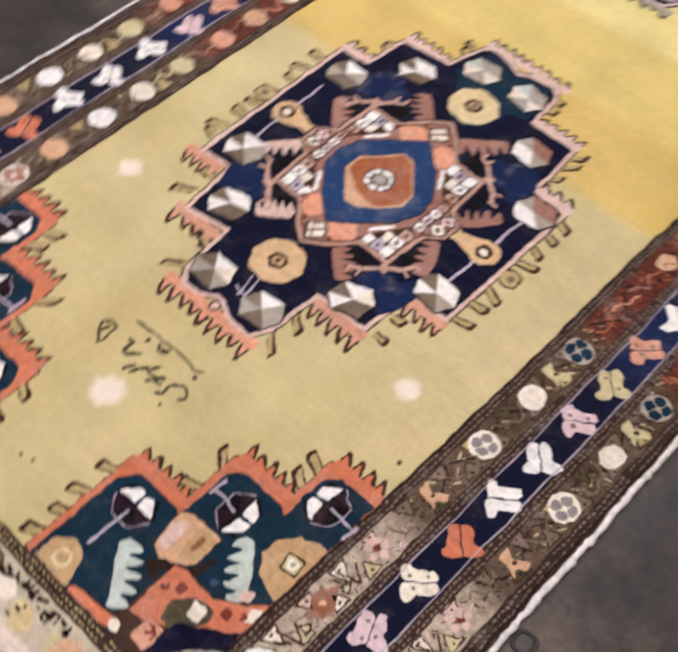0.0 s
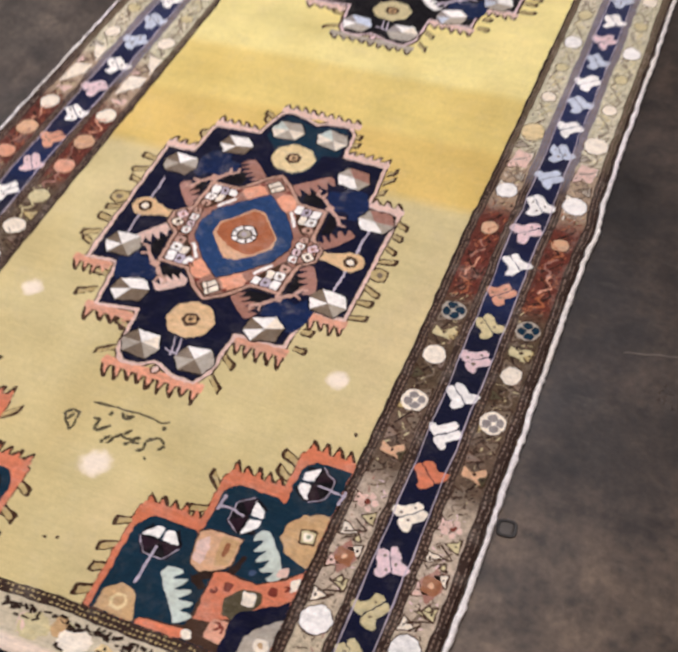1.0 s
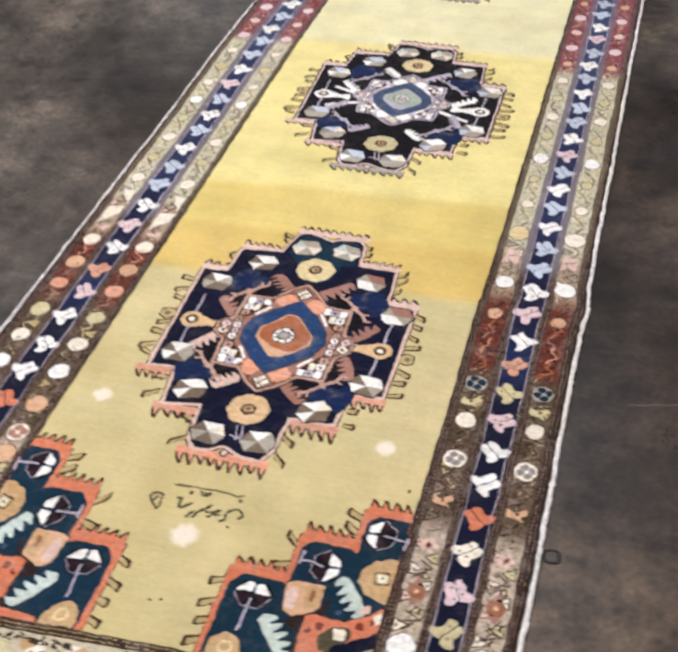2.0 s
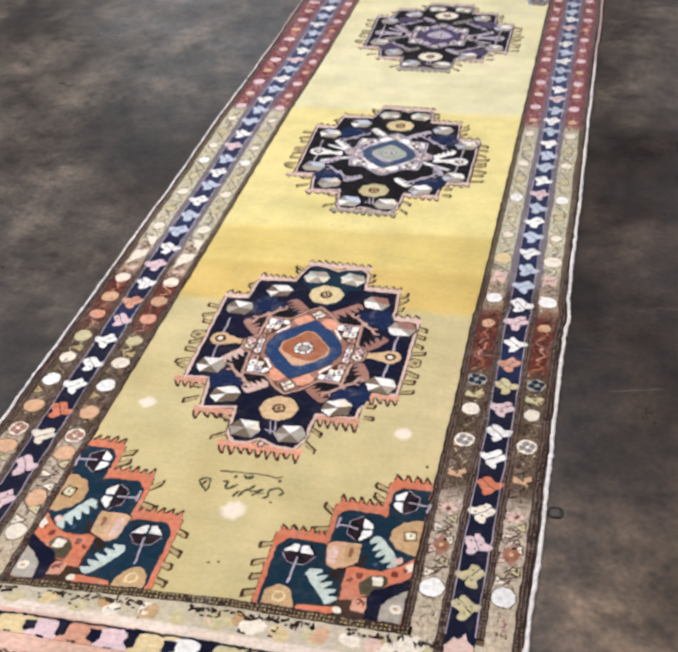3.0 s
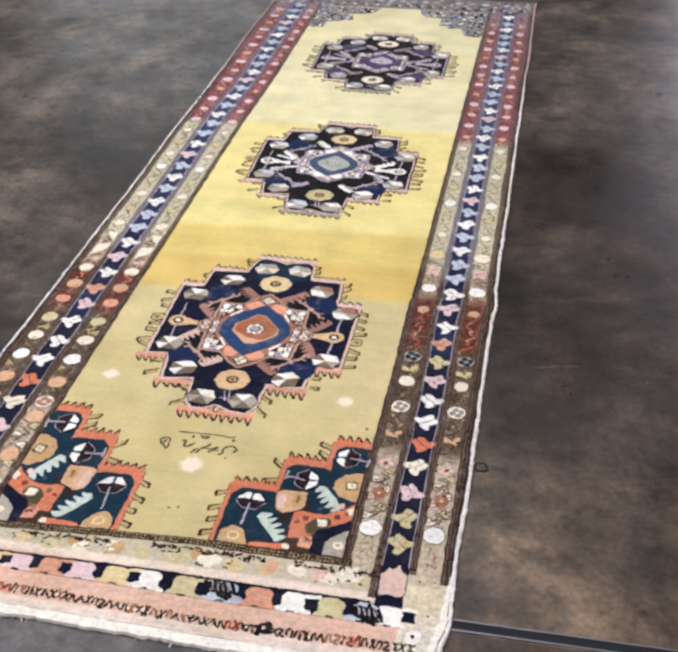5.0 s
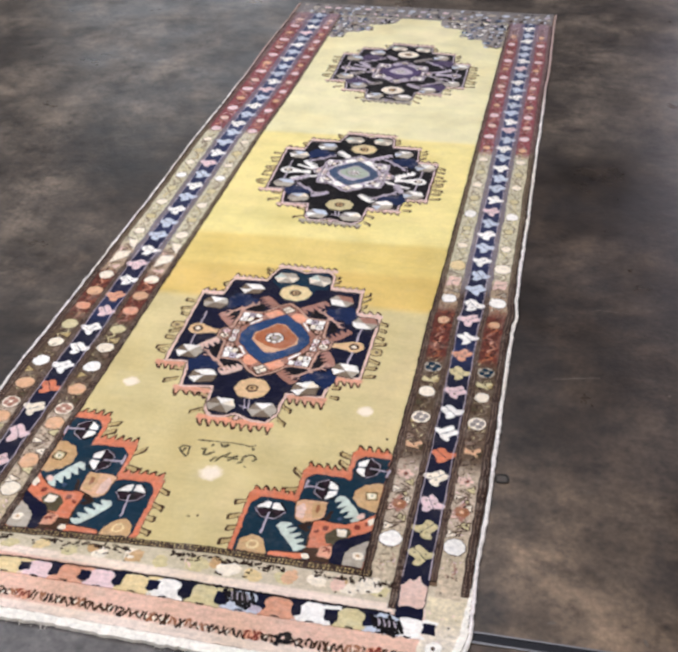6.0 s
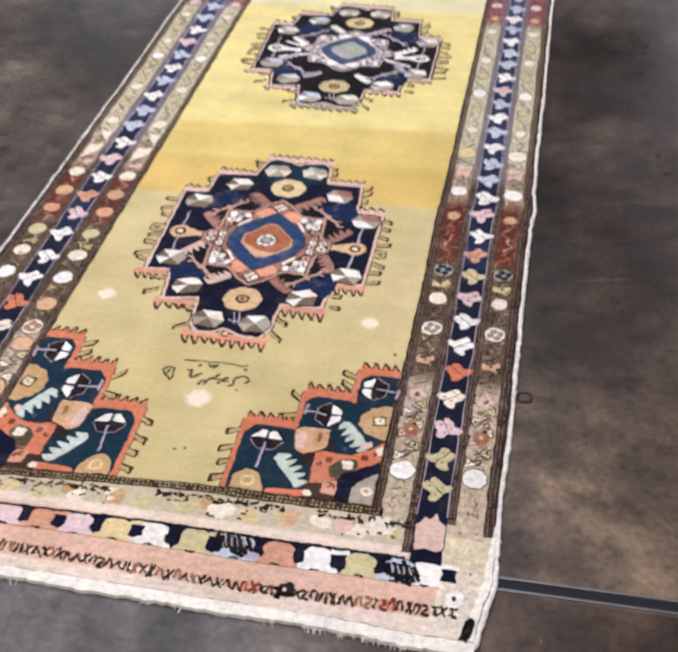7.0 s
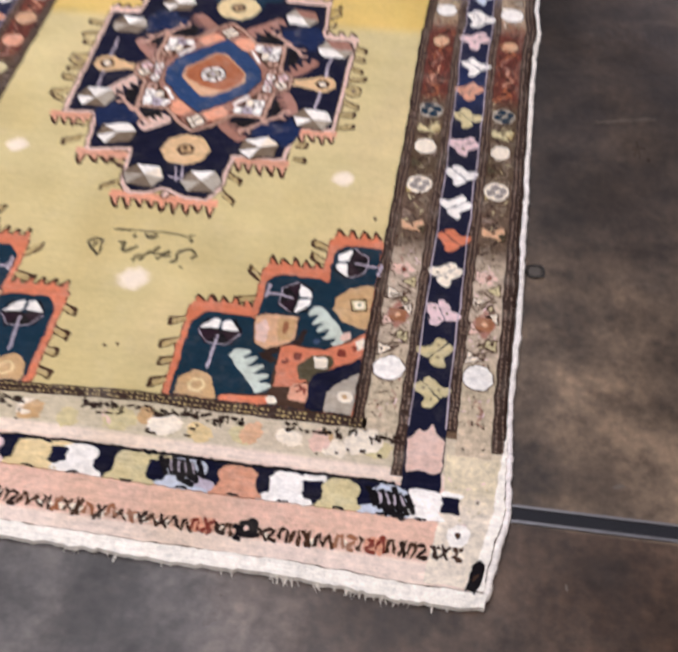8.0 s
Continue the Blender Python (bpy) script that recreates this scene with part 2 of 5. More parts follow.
def concrete():
    """Two pours of concrete that meet at the floor channel: a dark one, and a rustier, rougher one in front."""
    k = Nodes("worn_concrete")
    big, mid, fine = k.noise(1.3, 4.0), k.noise(4.6, 6.0, rough=0.62), k.noise(70.0, 6.0)
    drag = k.noise(5.0, 5.0, k.scaled(1.5, 0.7, 1))
    dark = k.ramp(big, [(0.34, (0.019, 0.0133, 0.0104)), (0.47, (0.034, 0.0238, 0.0178)), (0.57, (0.054, 0.0384, 0.0287)), (0.70, (0.092, 0.0670, 0.0505))])
    cloud = k.ramp(k.math("ADD", k.math("MULTIPLY", mid, 0.6), k.math("MULTIPLY", drag, 0.4)), [(0.37, (0.36, 0.35, 0.36)), (0.5, (0.93, 0.92, 0.92)), (0.63, (1.95, 1.89, 1.80))])
    brown = k.ramp(k.noise(3.0, 5.0, k.scaled(1.4, 0.8, 1)), [(0.32, (0.042, 0.024, 0.016)), (0.5, (0.075, 0.045, 0.030)), (0.68, (0.120, 0.077, 0.053))])
    grey = k.ramp(k.noise(2.4, 5.0, k.scaled(0.9, 1.5, 1)), [(0.32, (0.068, 0.059, 0.056)), (0.5, (0.104, 0.093, 0.090)), (0.68, (0.146, 0.135, 0.134))])
    # Rust has stained the front pour where the channel lies open; its grey stands in for window glare.
    stained = k.ramp(k.math("MULTIPLY", k.math("ADD", k.axis(0), k.math("MULTIPLY", k.noise(1.3, 4.0), 1.6)), 0.6), [(0.40, (0, 0, 0)), (0.90, (1, 1, 1))], "EASE")
    front = k.mix(stained, grey, brown)
    # Towards the west, bluish window glare is put into the front pour's colour.
    west_glare = k.ramp(k.math("ADD", k.math("MULTIPLY", k.axis(0), -1.0), k.math("MULTIPLY", k.noise(2.2, 4.0), 0.5)), [(0.16, (0, 0, 0)), (1.0, (1, 1, 1))], "EASE")
    front = k.mix(k.math("MULTIPLY", west_glare, 0.75), front, (0.175, 0.170, 0.176))
    # The far part of the slab is paler and greyer; along its west side, floor sheen is put into the colour.
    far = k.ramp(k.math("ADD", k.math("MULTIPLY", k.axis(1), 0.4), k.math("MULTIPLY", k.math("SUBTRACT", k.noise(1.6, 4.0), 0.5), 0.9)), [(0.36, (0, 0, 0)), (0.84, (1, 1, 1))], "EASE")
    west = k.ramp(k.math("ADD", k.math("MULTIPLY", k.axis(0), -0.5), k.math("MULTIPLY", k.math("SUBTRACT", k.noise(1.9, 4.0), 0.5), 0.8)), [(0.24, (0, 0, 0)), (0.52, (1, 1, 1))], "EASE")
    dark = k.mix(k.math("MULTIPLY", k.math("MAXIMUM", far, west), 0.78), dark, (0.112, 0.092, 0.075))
    # The joint between the pours runs under the channel.
    across = k.math("ADD", k.axis(1), k.math("MULTIPLY", k.axis(0), -0.007))
    past = k.math("LESS_THAN", across, -0.885)
    # Rusty wear spreads from the channel over the dark pour.
    near = k.ramp(k.math("ADD", k.math("MULTIPLY", across, 0.86), 1.15), [(0.58, (1, 1, 1)), (0.90, (0, 0, 0))], "EASE")
    rust = k.math("MULTIPLY", near, k.ramp(k.noise(4.0, 5.0), [(0.30, (0, 0, 0)), (0.60, (1, 1, 1))]))
    colour = k.mix(k.math("MULTIPLY", rust, 0.90), dark, (0.192, 0.136, 0.093))
    colour = k.mix(past, colour, front)
    colour = k.mix(0.85, colour, k.mix(1.0, colour, cloud, "MULTIPLY"))
    oil = k.ramp(k.noise(2.6, 6.0, k.scaled(1, 0.7, 1), 0.65), [(0.51, (0, 0, 0)), (0.59, (1, 1, 1))])
    colour = k.mix(k.math("MULTIPLY", oil, 0.55), colour, (0.022, 0.017, 0.016))
    # Pale scuffs dragged over the slab and worn flecks where the paste has gone.
    scuff = k.ramp(k.noise(16.0, 5.0, k.scaled(0.35, 1.6, 1), 0.7), [(0.58, (0, 0, 0)), (0.72, (1, 1, 1))])
    colour = k.mix(k.math("MULTIPLY", scuff, 0.16), colour, (0.17, 0.135, 0.108))
    spot = k.ramp(k.noise(19.0, 5.0, rough=0.6), [(0.34, (0.52, 0.50, 0.50)), (0.48, (1.0, 1.0, 1.0)), (0.66, (1.36, 1.33, 1.29))])
    colour = k.mix(0.8, colour, k.mix(1.0, colour, spot, "MULTIPLY"))
    speck = k.ramp(fine, [(0.30, (0.72, 0.72, 0.72)), (0.7, (1.28, 1.26, 1.23))])
    k.put(k.shader.inputs["Base Color"], k.mix(1.0, colour, speck, "MULTIPLY"))
    k.put(k.shader.inputs["Roughness"], k.ramp(k.noise(3.0, 6.0, rough=0.65), [(0.3, (0.24, 0.24, 0.24)), (0.7, (0.48, 0.48, 0.48))]))
    k.shader.inputs["Specular IOR Level"].default_value = 0.36
    k.bump(k.math("ADD", mid, k.math("MULTIPLY", fine, 0.25)), 0.3, 0.008)
    return k.material


def plain(name, rgb, rough=0.7, metal=0.0, grain=20.0):
    k = Nodes(name)
    k.put(k.shader.inputs["Base Color"], k.mix(k.noise(grain, 5.0), tuple(c * 0.75 for c in rgb), tuple(c * 1.2 for c in rgb)))
    k.shader.inputs["Roughness"].default_value, k.shader.inputs["Metallic"].default_value = rough, metal
    k.bump(k.noise(grain * 4, 4.0), 0.2, 0.002)
    return k.material


CONCRETE = concrete()
PLASTER = plain("grey_plaster", (0.36, 0.34, 0.32), 0.9, 0.0, 3.0)
CEILING = plain("whitewashed_ceiling", (0.5, 0.49, 0.47), 0.9, 0.0, 3.0)
STEEL = plain("dull_steel", (0.22, 0.215, 0.225), 0.42, 0.7, 30.0)
SOOT = plain("dirty_groove", (0.010, 0.010, 0.015), 0.85, 0.0, 40.0)
RIM = plain("socket_rim", (0.030, 0.025, 0.022), 0.38, 0.5, 60.0)
PLUG = plain("dark_brass_plug", (0.085, 0.070, 0.058), 0.55, 0.3, 60.0)
PALE_DUST = plain("pale_scratch", (0.150, 0.120, 0.096), 0.95, 0.0, 60.0)

# ---- mesh helpers ----


def part(name, bm, material, parent, label=""):
    """Links a bmesh as one mesh object under a thing or a part."""
    me = bpy.data.meshes.new(name)
    bm.to_mesh(me)
    bm.free()
    for m in material if isinstance(material, (list, tuple)) else [material]:
        me.materials.append(m)
    ob = new(name, me)
    ob.parent = parent
    return tagged(ob, label)


def box(bm, x0, x1, y0, y1, z0, z1, index=0):
    v = [bm.verts.new((x, y, z)) for z in (z0, z1) for x, y in ((x0, y0), (x1, y0), (x1, y1), (x0, y1))]
    for q in ((3, 2, 1, 0), (4, 5, 6, 7), (0, 1, 5, 4), (1, 2, 6, 5), (2, 3, 7, 6), (3, 0, 4, 7)):
        bm.faces.new([v[i] for i in q]).material_index = index


def ease(v):
    v = min(1.0, max(0.0, v))
    return v * v * (3 - 2 * v)


def lie(x, y, z):
    """Where a point of the flat design comes to lie on the rug as it is spread out: wavy edges, a skewed near end, a soft ridge."""
    side = ease((abs(x) - 0.34) / 0.24)
    s = 1 if x > 0 else -1
    dx = side * (0.0045 * noise.noise((y * 2.1, s * 7.0, 0)) + 0.0022 * noise.noise((y * 7.0, s * 3.0, 4)))
    if x > 0:
        dx += side * (0.007 * math.exp(-((y - 0.235) / 0.05) ** 2) - 0.022 * ease((-0.86 - y) / 0.16))
    # Past the near medallion the borders drift: the east one crowds outwards, the west one inwards.
    a = abs(x)
    if x > 0:
        dx += (0.007 + 0.006 * max(0.0, y - 0.4)) * ease((y - 0.15) / 0.25) * (ease((a - 0.26) / 0.10) if a < 0.368 else max(0.0, 1 - (a - 0.368) / 0.22))
        dx += 0.004 * math.exp(-((y + 0.10) / 0.28) ** 2) * ease((a - 0.28) / 0.08) * (1 - ease((a - 0.54) / 0.05))
    else:
        dx += 0.016 * ease((y - 1.2) / 0.5) * ease((a - 0.30) / 0.14) * (1 - ease((a - 0.47) / 0.12))
    dy = -0.035 * min(1.0, max(0.0, (0.06 - x) / 0.45)) * ease((-0.42 - y) / 0.30) * (1 - ease((-0.73 - y) / 0.20))
    dy += (0.005 - 0.010 * max(0.0, x)) * ease((-0.80 - y) / 0.06) * (1 - ease((-0.90 - y) / 0.05))
    dy -= 0.014 * ease((x - 0.28) / 0.25) * ease((-0.93 - y) / 0.06)
    dy += 0.060 * x * ease((y - 2.1) / 0.7)
    dy += 0.004 * noise.noise((x * 3.0, y * 1.5, 9)) * ease((-0.5 - y) / 0.2)
    dx += 0.0024 * noise.noise((x * 42, y * 42, 5)) + 0.0024 * noise.noise((x * 150, y * 150, 15))
    dy += 0.0024 * noise.noise((x * 42, y * 42, 25)) + 0.0024 * noise.noise((x * 150, y * 150, 35))
    dz = 0.0016 * (noise.noise((x * 1.6, y * 1.3, 2)) + 0.4)
    dz += 0.004 * math.exp(-((y + 0.834 + 0.02 * x) / 0.014) ** 2) * ease((0.46 - x) / 0.05)
    return (x + dx, y + dy, z + max(dz, 0))


def rounded(pts, r):
    """The outline with its corners cut, as soft as pile makes them."""
    out = []
    for p, q, n in zip(pts[-1:] + pts[:-1], pts, pts[1:] + pts[:1]):
        a, b = math.hypot(p[0] - q[0], p[1] - q[1]), math.hypot(n[0] - q[0], n[1] - q[1])
        f, g = min(0.36, r / max(a, 1e-6)), min(0.36, r / max(b, 1e-6))
        out += [(q[0] + (p[0] - q[0]) * f, q[1] + (p[1] - q[1]) * f), (q[0] + (p[0] + n[0] - 2 * q[0]) * 0.13 * min(f, g) / 0.36, q[1] + (p[1] + n[1] - 2 * q[1]) * 0.13 * min(f, g) / 0.36),
                (q[0] + (n[0] - q[0]) * g, q[1] + (n[1] - q[1]) * g)]
    return out


def resample(pts, step, jitter, rng):
    """Points along a closed outline, a little uneven as knots are."""
    out = []
    for (ax, ay), (bx, by) in zip(pts, pts[1:] + pts[:1]):
        n = max(1, int(math.hypot(bx - ax, by - ay) / step))
        for i in range(n):
            f = i / n
            out.append((ax + (bx - ax) * f + rng.uniform(-jitter, jitter), ay + (by - ay) * f + rng.uniform(-jitter, jitter)))
    return out


def tuft(bm, pts, z, index=0, rng=random, step=0.007, jitter=0.0007, foot=0.0075):
    """One colour area of the pile: a low prism whose top follows the rug."""
    area = sum(a[0] * b[1] - b[0] * a[1] for a, b in zip(pts, pts[1:] + pts[:1]))
    pts = pts if area > 0 else pts[::-1]
    pts = resample(pts, step, jitter, rng) if step else list(pts)
    top = [bm.verts.new((x, y, z)) for x, y in pts]
    low = [bm.verts.new((x, y, foot)) for x, y in pts]
    face = bm.faces.new(top)
    face.material_index = index
    n = len(pts)
    for i in range(n):
        bm.faces.new((low[i], low[(i + 1) % n], top[(i + 1) % n], top[i])).material_index = index
    return face


def settle(bm, cut=0.04):
    """Cuts wide areas finely enough to follow the rug, then lays them on it."""
    xs, ys = [v.co.x for v in bm.verts], [v.co.y for v in bm.verts]
    if max(xs) - min(xs) > 0.1 or max(ys) - min(ys) > 0.1:
        bm.normal_update()
        bmesh.ops.triangulate(bm, faces=[f for f in bm.faces if len(f.verts) > 4])
        for n, (a, b) in enumerate(((min(xs), max(xs)), (min(ys), max(ys)))):
            for i in range(1, int((b - a) / cut) + 1):
                at = a + i * cut
                bmesh.ops.bisect_plane(bm, geom=bm.verts[:] + bm.edges[:] + bm.faces[:], dist=1e-5,
                                       plane_co=(at, 0, 0) if n == 0 else (0, at, 0), plane_no=(1, 0, 0) if n == 0 else (0, 1, 0))
    for v in bm.verts:
        v.co = lie(*v.co)


def woven(name, areas, parent, label="", seed=0, step=0.004, jitter=0.0004, lift=0.0, soft=0.0032):
    """A motif as one mesh: areas of (points, colour name, height layer)."""
    rng = random.Random(seed)
    colours = list(dict.fromkeys(c for _, c, _ in areas))
    bm = bmesh.new()
    for pts, c, layer in areas:
        tuft(bm, rounded(list(pts), soft) if soft else pts, TOP + (layer + lift) * LAYER, colours.index(c), rng, step, jitter)
    settle(bm)
    return part(name, bm, [W[c] if isinstance(c, str) else c for c in colours], parent, label)


def sheet(name, x0, x1, y0, y1, material, parent, label="", z=None, cell=0.0125):
    """A plain woven area as a fine grid."""
    z = TOP if z is None else z
    nx, ny = max(1, round((x1 - x0) / cell)), max(1, round((y1 - y0) / cell))
    bm = bmesh.new()
    grid = [[bm.verts.new(lie(x0 + (x1 - x0) * i / nx, y0 + (y1 - y0) * j / ny, z)) for i in range(nx + 1)] for j in range(ny + 1)]
    for j in range(ny):
        for i in range(nx):
            bm.faces.new((grid[j][i], grid[j][i + 1], grid[j + 1][i + 1], grid[j + 1][i]))
    rim = grid[0] + [r[-1] for r in grid[1:]] + grid[-1][-2::-1] + [r[0] for r in grid[-2:0:-1]]
    low = [bm.verts.new((v.co.x, v.co.y, v.co.z - 0.003)) for v in rim]
    for i in range(len(rim)):
        j = (i + 1) % len(rim)
        bm.faces.new((low[i], low[j], rim[j], rim[i]))
    return part(name, bm, material, parent, label)


def turned(pts, at, degrees=0.0, sx=1.0, sy=1.0):
    c, s = math.cos(radians(degrees)), math.sin(radians(degrees))
    return [(at[0] + c * x * sx - s * y * sy, at[1] + s * x * sx + c * y * sy) for x, y in pts]


def ring(r, n=8, ry=None, start=22.5):
    ry = ry or r
    return [(r * math.cos(radians(start + 360 * i / n)), ry * math.sin(radians(start + 360 * i / n))) for i in range(n)]


def bar(a, b, w):
    """A straight woven line of width w."""
    (ax, ay), (bx, by) = a, b
    d = math.hypot(bx - ax, by - ay)
    nx, ny = -(by - ay) / d * w / 2, (bx - ax) / d * w / 2
    return [(ax + nx, ay + ny), (ax - nx, ay - ny), (bx - nx, by - ny), (bx + nx, by + ny)]


def grown(pts, d):
    """The outline moved outwards by d."""
    area = sum(a[0] * b[1] - b[0] * a[1] for a, b in zip(pts, pts[1:] + pts[:1]))
    s = 1 if area > 0 else -1
    out = []
    for p, q, r in zip(pts[-1:] + pts[:-1], pts, pts[1:] + pts[:1]):
        e, f = Vector((q[0] - p[0], q[1] - p[1])).normalized(), Vector((r[0] - q[0], r[1] - q[1])).normalized()
        n, m = Vector((e.y, -e.x)) * s, Vector((f.y, -f.x)) * s
        v = (n + m) / max(0.3, 1 + n.dot(m))
        out.append((q[0] + v.x * d, q[1] + v.y * d))
    return out


def mirrored(half):
    """A closed outline from its half with x > 0, listed from the top down."""
    return half + [(-x, y) for x, y in reversed(half)]


TOP, LAYER = 0.0095, 0.00042

# ---- the room ----


def wall(name, holes, length, height, m, material):
    """A wall 0.25 m thick along x, its inner face at y = 0, with rectangular openings (x0, x1, z0, z1)."""
    bm = bmesh.new()
    xs = sorted({-length / 2, length / 2, *(h[0] for h in holes), *(h[1] for h in holes)})
    zs = sorted({0, height, *(h[2] for h in holes), *(h[3] for h in holes)})
    for x0, x1 in zip(xs, xs[1:]):
        for z0, z1 in zip(zs, zs[1:]):
            if not any(h[0] <= x0 and x1 <= h[1] and h[2] <= z0 and z1 <= h[3] for h in holes):
                box(bm, x0, x1, 0, 0.25, z0, z1)
    bmesh.ops.remove_doubles(bm, verts=bm.verts, dist=1e-5)
    ob = part(name, bm, material, None, "plain grey plastered wall of a large workroom")
    ob.matrix_world = m
    return tagged(ob, kind="structure", category="wall")


MID = (ROOM_Y0 + ROOM_Y1) / 2
SPAN = ROOM_Y1 - ROOM_Y0
wall("wall_north", [(-4.4, -1.6, 1.0, 3.2), (1.95, 3.75, 0.9, 2.6)], 2 * ROOM_X, ROOM_H, pose(0, ROOM_Y1, 0), PLASTER)
wall("wall_south", [], 2 * ROOM_X, ROOM_H, pose(0, ROOM_Y0, 0, 0, 0, 180), PLASTER)
# The opening in the east wall is made up to let the fill lamp in.
wall("wall_east", [(1.8, 4.6, 1.0, 2.8)], SPAN, ROOM_H, pose(ROOM_X, MID, 0, 0, 0, -90), PLASTER)
wall("wall_west", [], SPAN, ROOM_H, pose(-ROOM_X, MID, 0, 0, 0, 90), PLASTER)
bm = bmesh.new()
for x0, x1, y0, y1 in ((-ROOM_X, ROOF[0], ROOM_Y0, ROOM_Y1), (ROOF[1], ROOM_X, ROOM_Y0, ROOM_Y1), (ROOF[0], ROOF[1], ROOM_Y0, ROOF[2]), (ROOF[0], ROOF[1], ROOF[3], ROOM_Y1)):
    box(bm, x0, x1, y0, y1, ROOM_H + 0.002, ROOM_H + 0.2)
tagged(part("ceiling", bm, CEILING, None, "whitewashed ceiling with a wide rooflight opening"), category="ceiling", kind="structure")

bm = bmesh.new()
n = 60
grid = [[bm.verts.new((-ROOM_X + 2 * ROOM_X * i / n, ROOM_Y0 + SPAN * j / n, 0.0)) for i in range(n + 1)] for j in range(n + 1)]
for j in range(n):
    for i in range(n):
        bm.faces.new((grid[j][i], grid[j][i + 1], grid[j + 1][i + 1], grid[j + 1][i]))
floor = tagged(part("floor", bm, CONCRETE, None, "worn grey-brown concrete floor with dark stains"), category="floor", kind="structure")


def floor_channel():
    """A flat steel channel let into the floor, with a dark groove between its lips."""
    ob = tagged(new("floor_channel"), "dull steel channel with a dark groove in the concrete floor", "floor channel", kind="structure")
    ob.matrix_world = pose(0.6, -0.8625, 0.0, 0, 0, 0.6)
    for name, y0, y1, z, mat in (("groove", -0.0105, 0.0080, 0.0012, SOOT), ("lip", 0.0080, 0.0120, 0.0034, STEEL), ("lip", -0.0150, -0.0105, 0.0020, STEEL)):
        b = bmesh.new()
        box(b, -5.15, 3.95, y0, y1, -0.02, z)
        part(name, b, mat, ob)


floor_channel()


def floor_socket():
    ob = tagged(new("floor_socket"), "small dark rounded metal socket set in the concrete floor", "floor socket")
    ob.matrix_world = pose(0.611, -0.411, 0.0, 0, 0, 8)

    def outline(r):
        return [(r * math.copysign(abs(math.cos(a)) ** 0.62, math.cos(a)), r * math.copysign(abs(math.sin(a)) ** 0.62, math.sin(a))) for a in (math.pi * i / 12 for i in range(24))]

    b = bmesh.new()
    loops = [[b.verts.new((x, y, z)) for x, y in outline(r)] for r, z in ((0.0155, -0.003), (0.0155, 0.0016), (0.0146, 0.0026), (0.0112, 0.0024), (0.0104, 0.0006))]
    for lo, hi in zip(loops, loops[1:]):
        for i in range(24):
            b.faces.new((lo[i], lo[(i + 1) % 24], hi[(i + 1) % 24], hi[i]))
    part("rim", b, RIM, ob)
    b = bmesh.new()
    loops = [[b.verts.new((x, y, z)) for x, y in outline(r)] for r, z in ((0.0104, -0.003), (0.0104, 0.0010), (0.0070, 0.0018))]
    for lo, hi in zip(loops, loops[1:]):
        for i in range(24):
            b.faces.new((lo[i], lo[(i + 1) % 24], hi[(i + 1) % 24], hi[i]))
    b.faces.new(loops[-1])
    part("plug", b, PLUG, ob)


floor_socket()


def floor_scratch(points, width):
    b = bmesh.new()
    rng = random.Random(5)
    left, right = [], []
    for i, (x, y) in enumerate(points):
        w = width * (0.4 + 0.6 * math.sin(math.pi * (i + 0.5) / len(points))) * rng.uniform(0.6, 1.2)
        left.append(b.verts.new((x, y + w, 0.0012)))
        right.append(b.verts.new((x, y - w, 0.0012)))
    for i in range(len(points) - 1):
        b.faces.new((right[i], right[i + 1], left[i + 1], left[i]))
    part("scratch", b, PALE_DUST, floor, "faint pale scratch in the concrete")


floor_scratch([(0.700 + 0.0115 * i, -0.018 + 0.0030 * i + 0.0012 * math.sin(i * 1.7)) for i in range(11)], 0.0022)
floor_scratch([(0.800 + 0.012 * i, 0.325 + 0.001 * math.sin(i * 2.1)) for i in range(9)], 0.0016)


def floor_chip(x, y, rx, ry, turn, seed):
    """A small pale spot where the surface of the slab has broken away."""
    rng = random.Random(seed)
    b = bmesh.new()
    pts = [(math.cos(i * math.pi / 5) * rng.uniform(0.5, 1.1), math.sin(i * math.pi / 5) * rng.uniform(0.5, 1.1)) for i in range(10)]
    c, s = math.cos(turn), math.sin(turn)
    rim = [b.verts.new((x + c * u * rx - s * v * ry, y + s * u * rx + c * v * ry, 0.0010)) for u, v in pts]
    hub = b.verts.new((x, y, 0.0016))
    for i in range(10):
        b.faces.new((hub, rim[i], rim[(i + 1) % 10]))
    part("chip", b, PALE_DUST, floor, "small pale chip in the concrete")


for n, (x, y, rx, ry, turn) in enumerate(((-0.832, 0.178, 0.022, 0.007, 0.9), (0.977, -0.030, 0.007, 0.005, 0.3), (0.668, -0.962, 0.0022, 0.007, 0.2), (0.905, -0.968, 0.0018, 0.008, 0.0), (0.905, -0.812, 0.010, 0.004, 2.0), (0.735, -0.800, 0.012, 0.004, 0.4))):
    floor_chip(x, y, rx, ry, turn, 70 + n)

# ---- the rug ----
rug = tagged(new("rug"), "long yellow hand-knotted wool runner with three navy medallions, on concrete", "rug")
FX, GX = 0.368, (0.368, 0.3835, 0.431, 0.446, 0.500, 0.515, 0.563, 0.583)
Y0, YF0, YF1, Y1 = -0.985, -0.745, 2.63, 2.80

sheet("foundation", -0.584, 0.584, Y0, Y1, W["backing"], rug, "woven wool foundation", z=0.0055, cell=0.03)
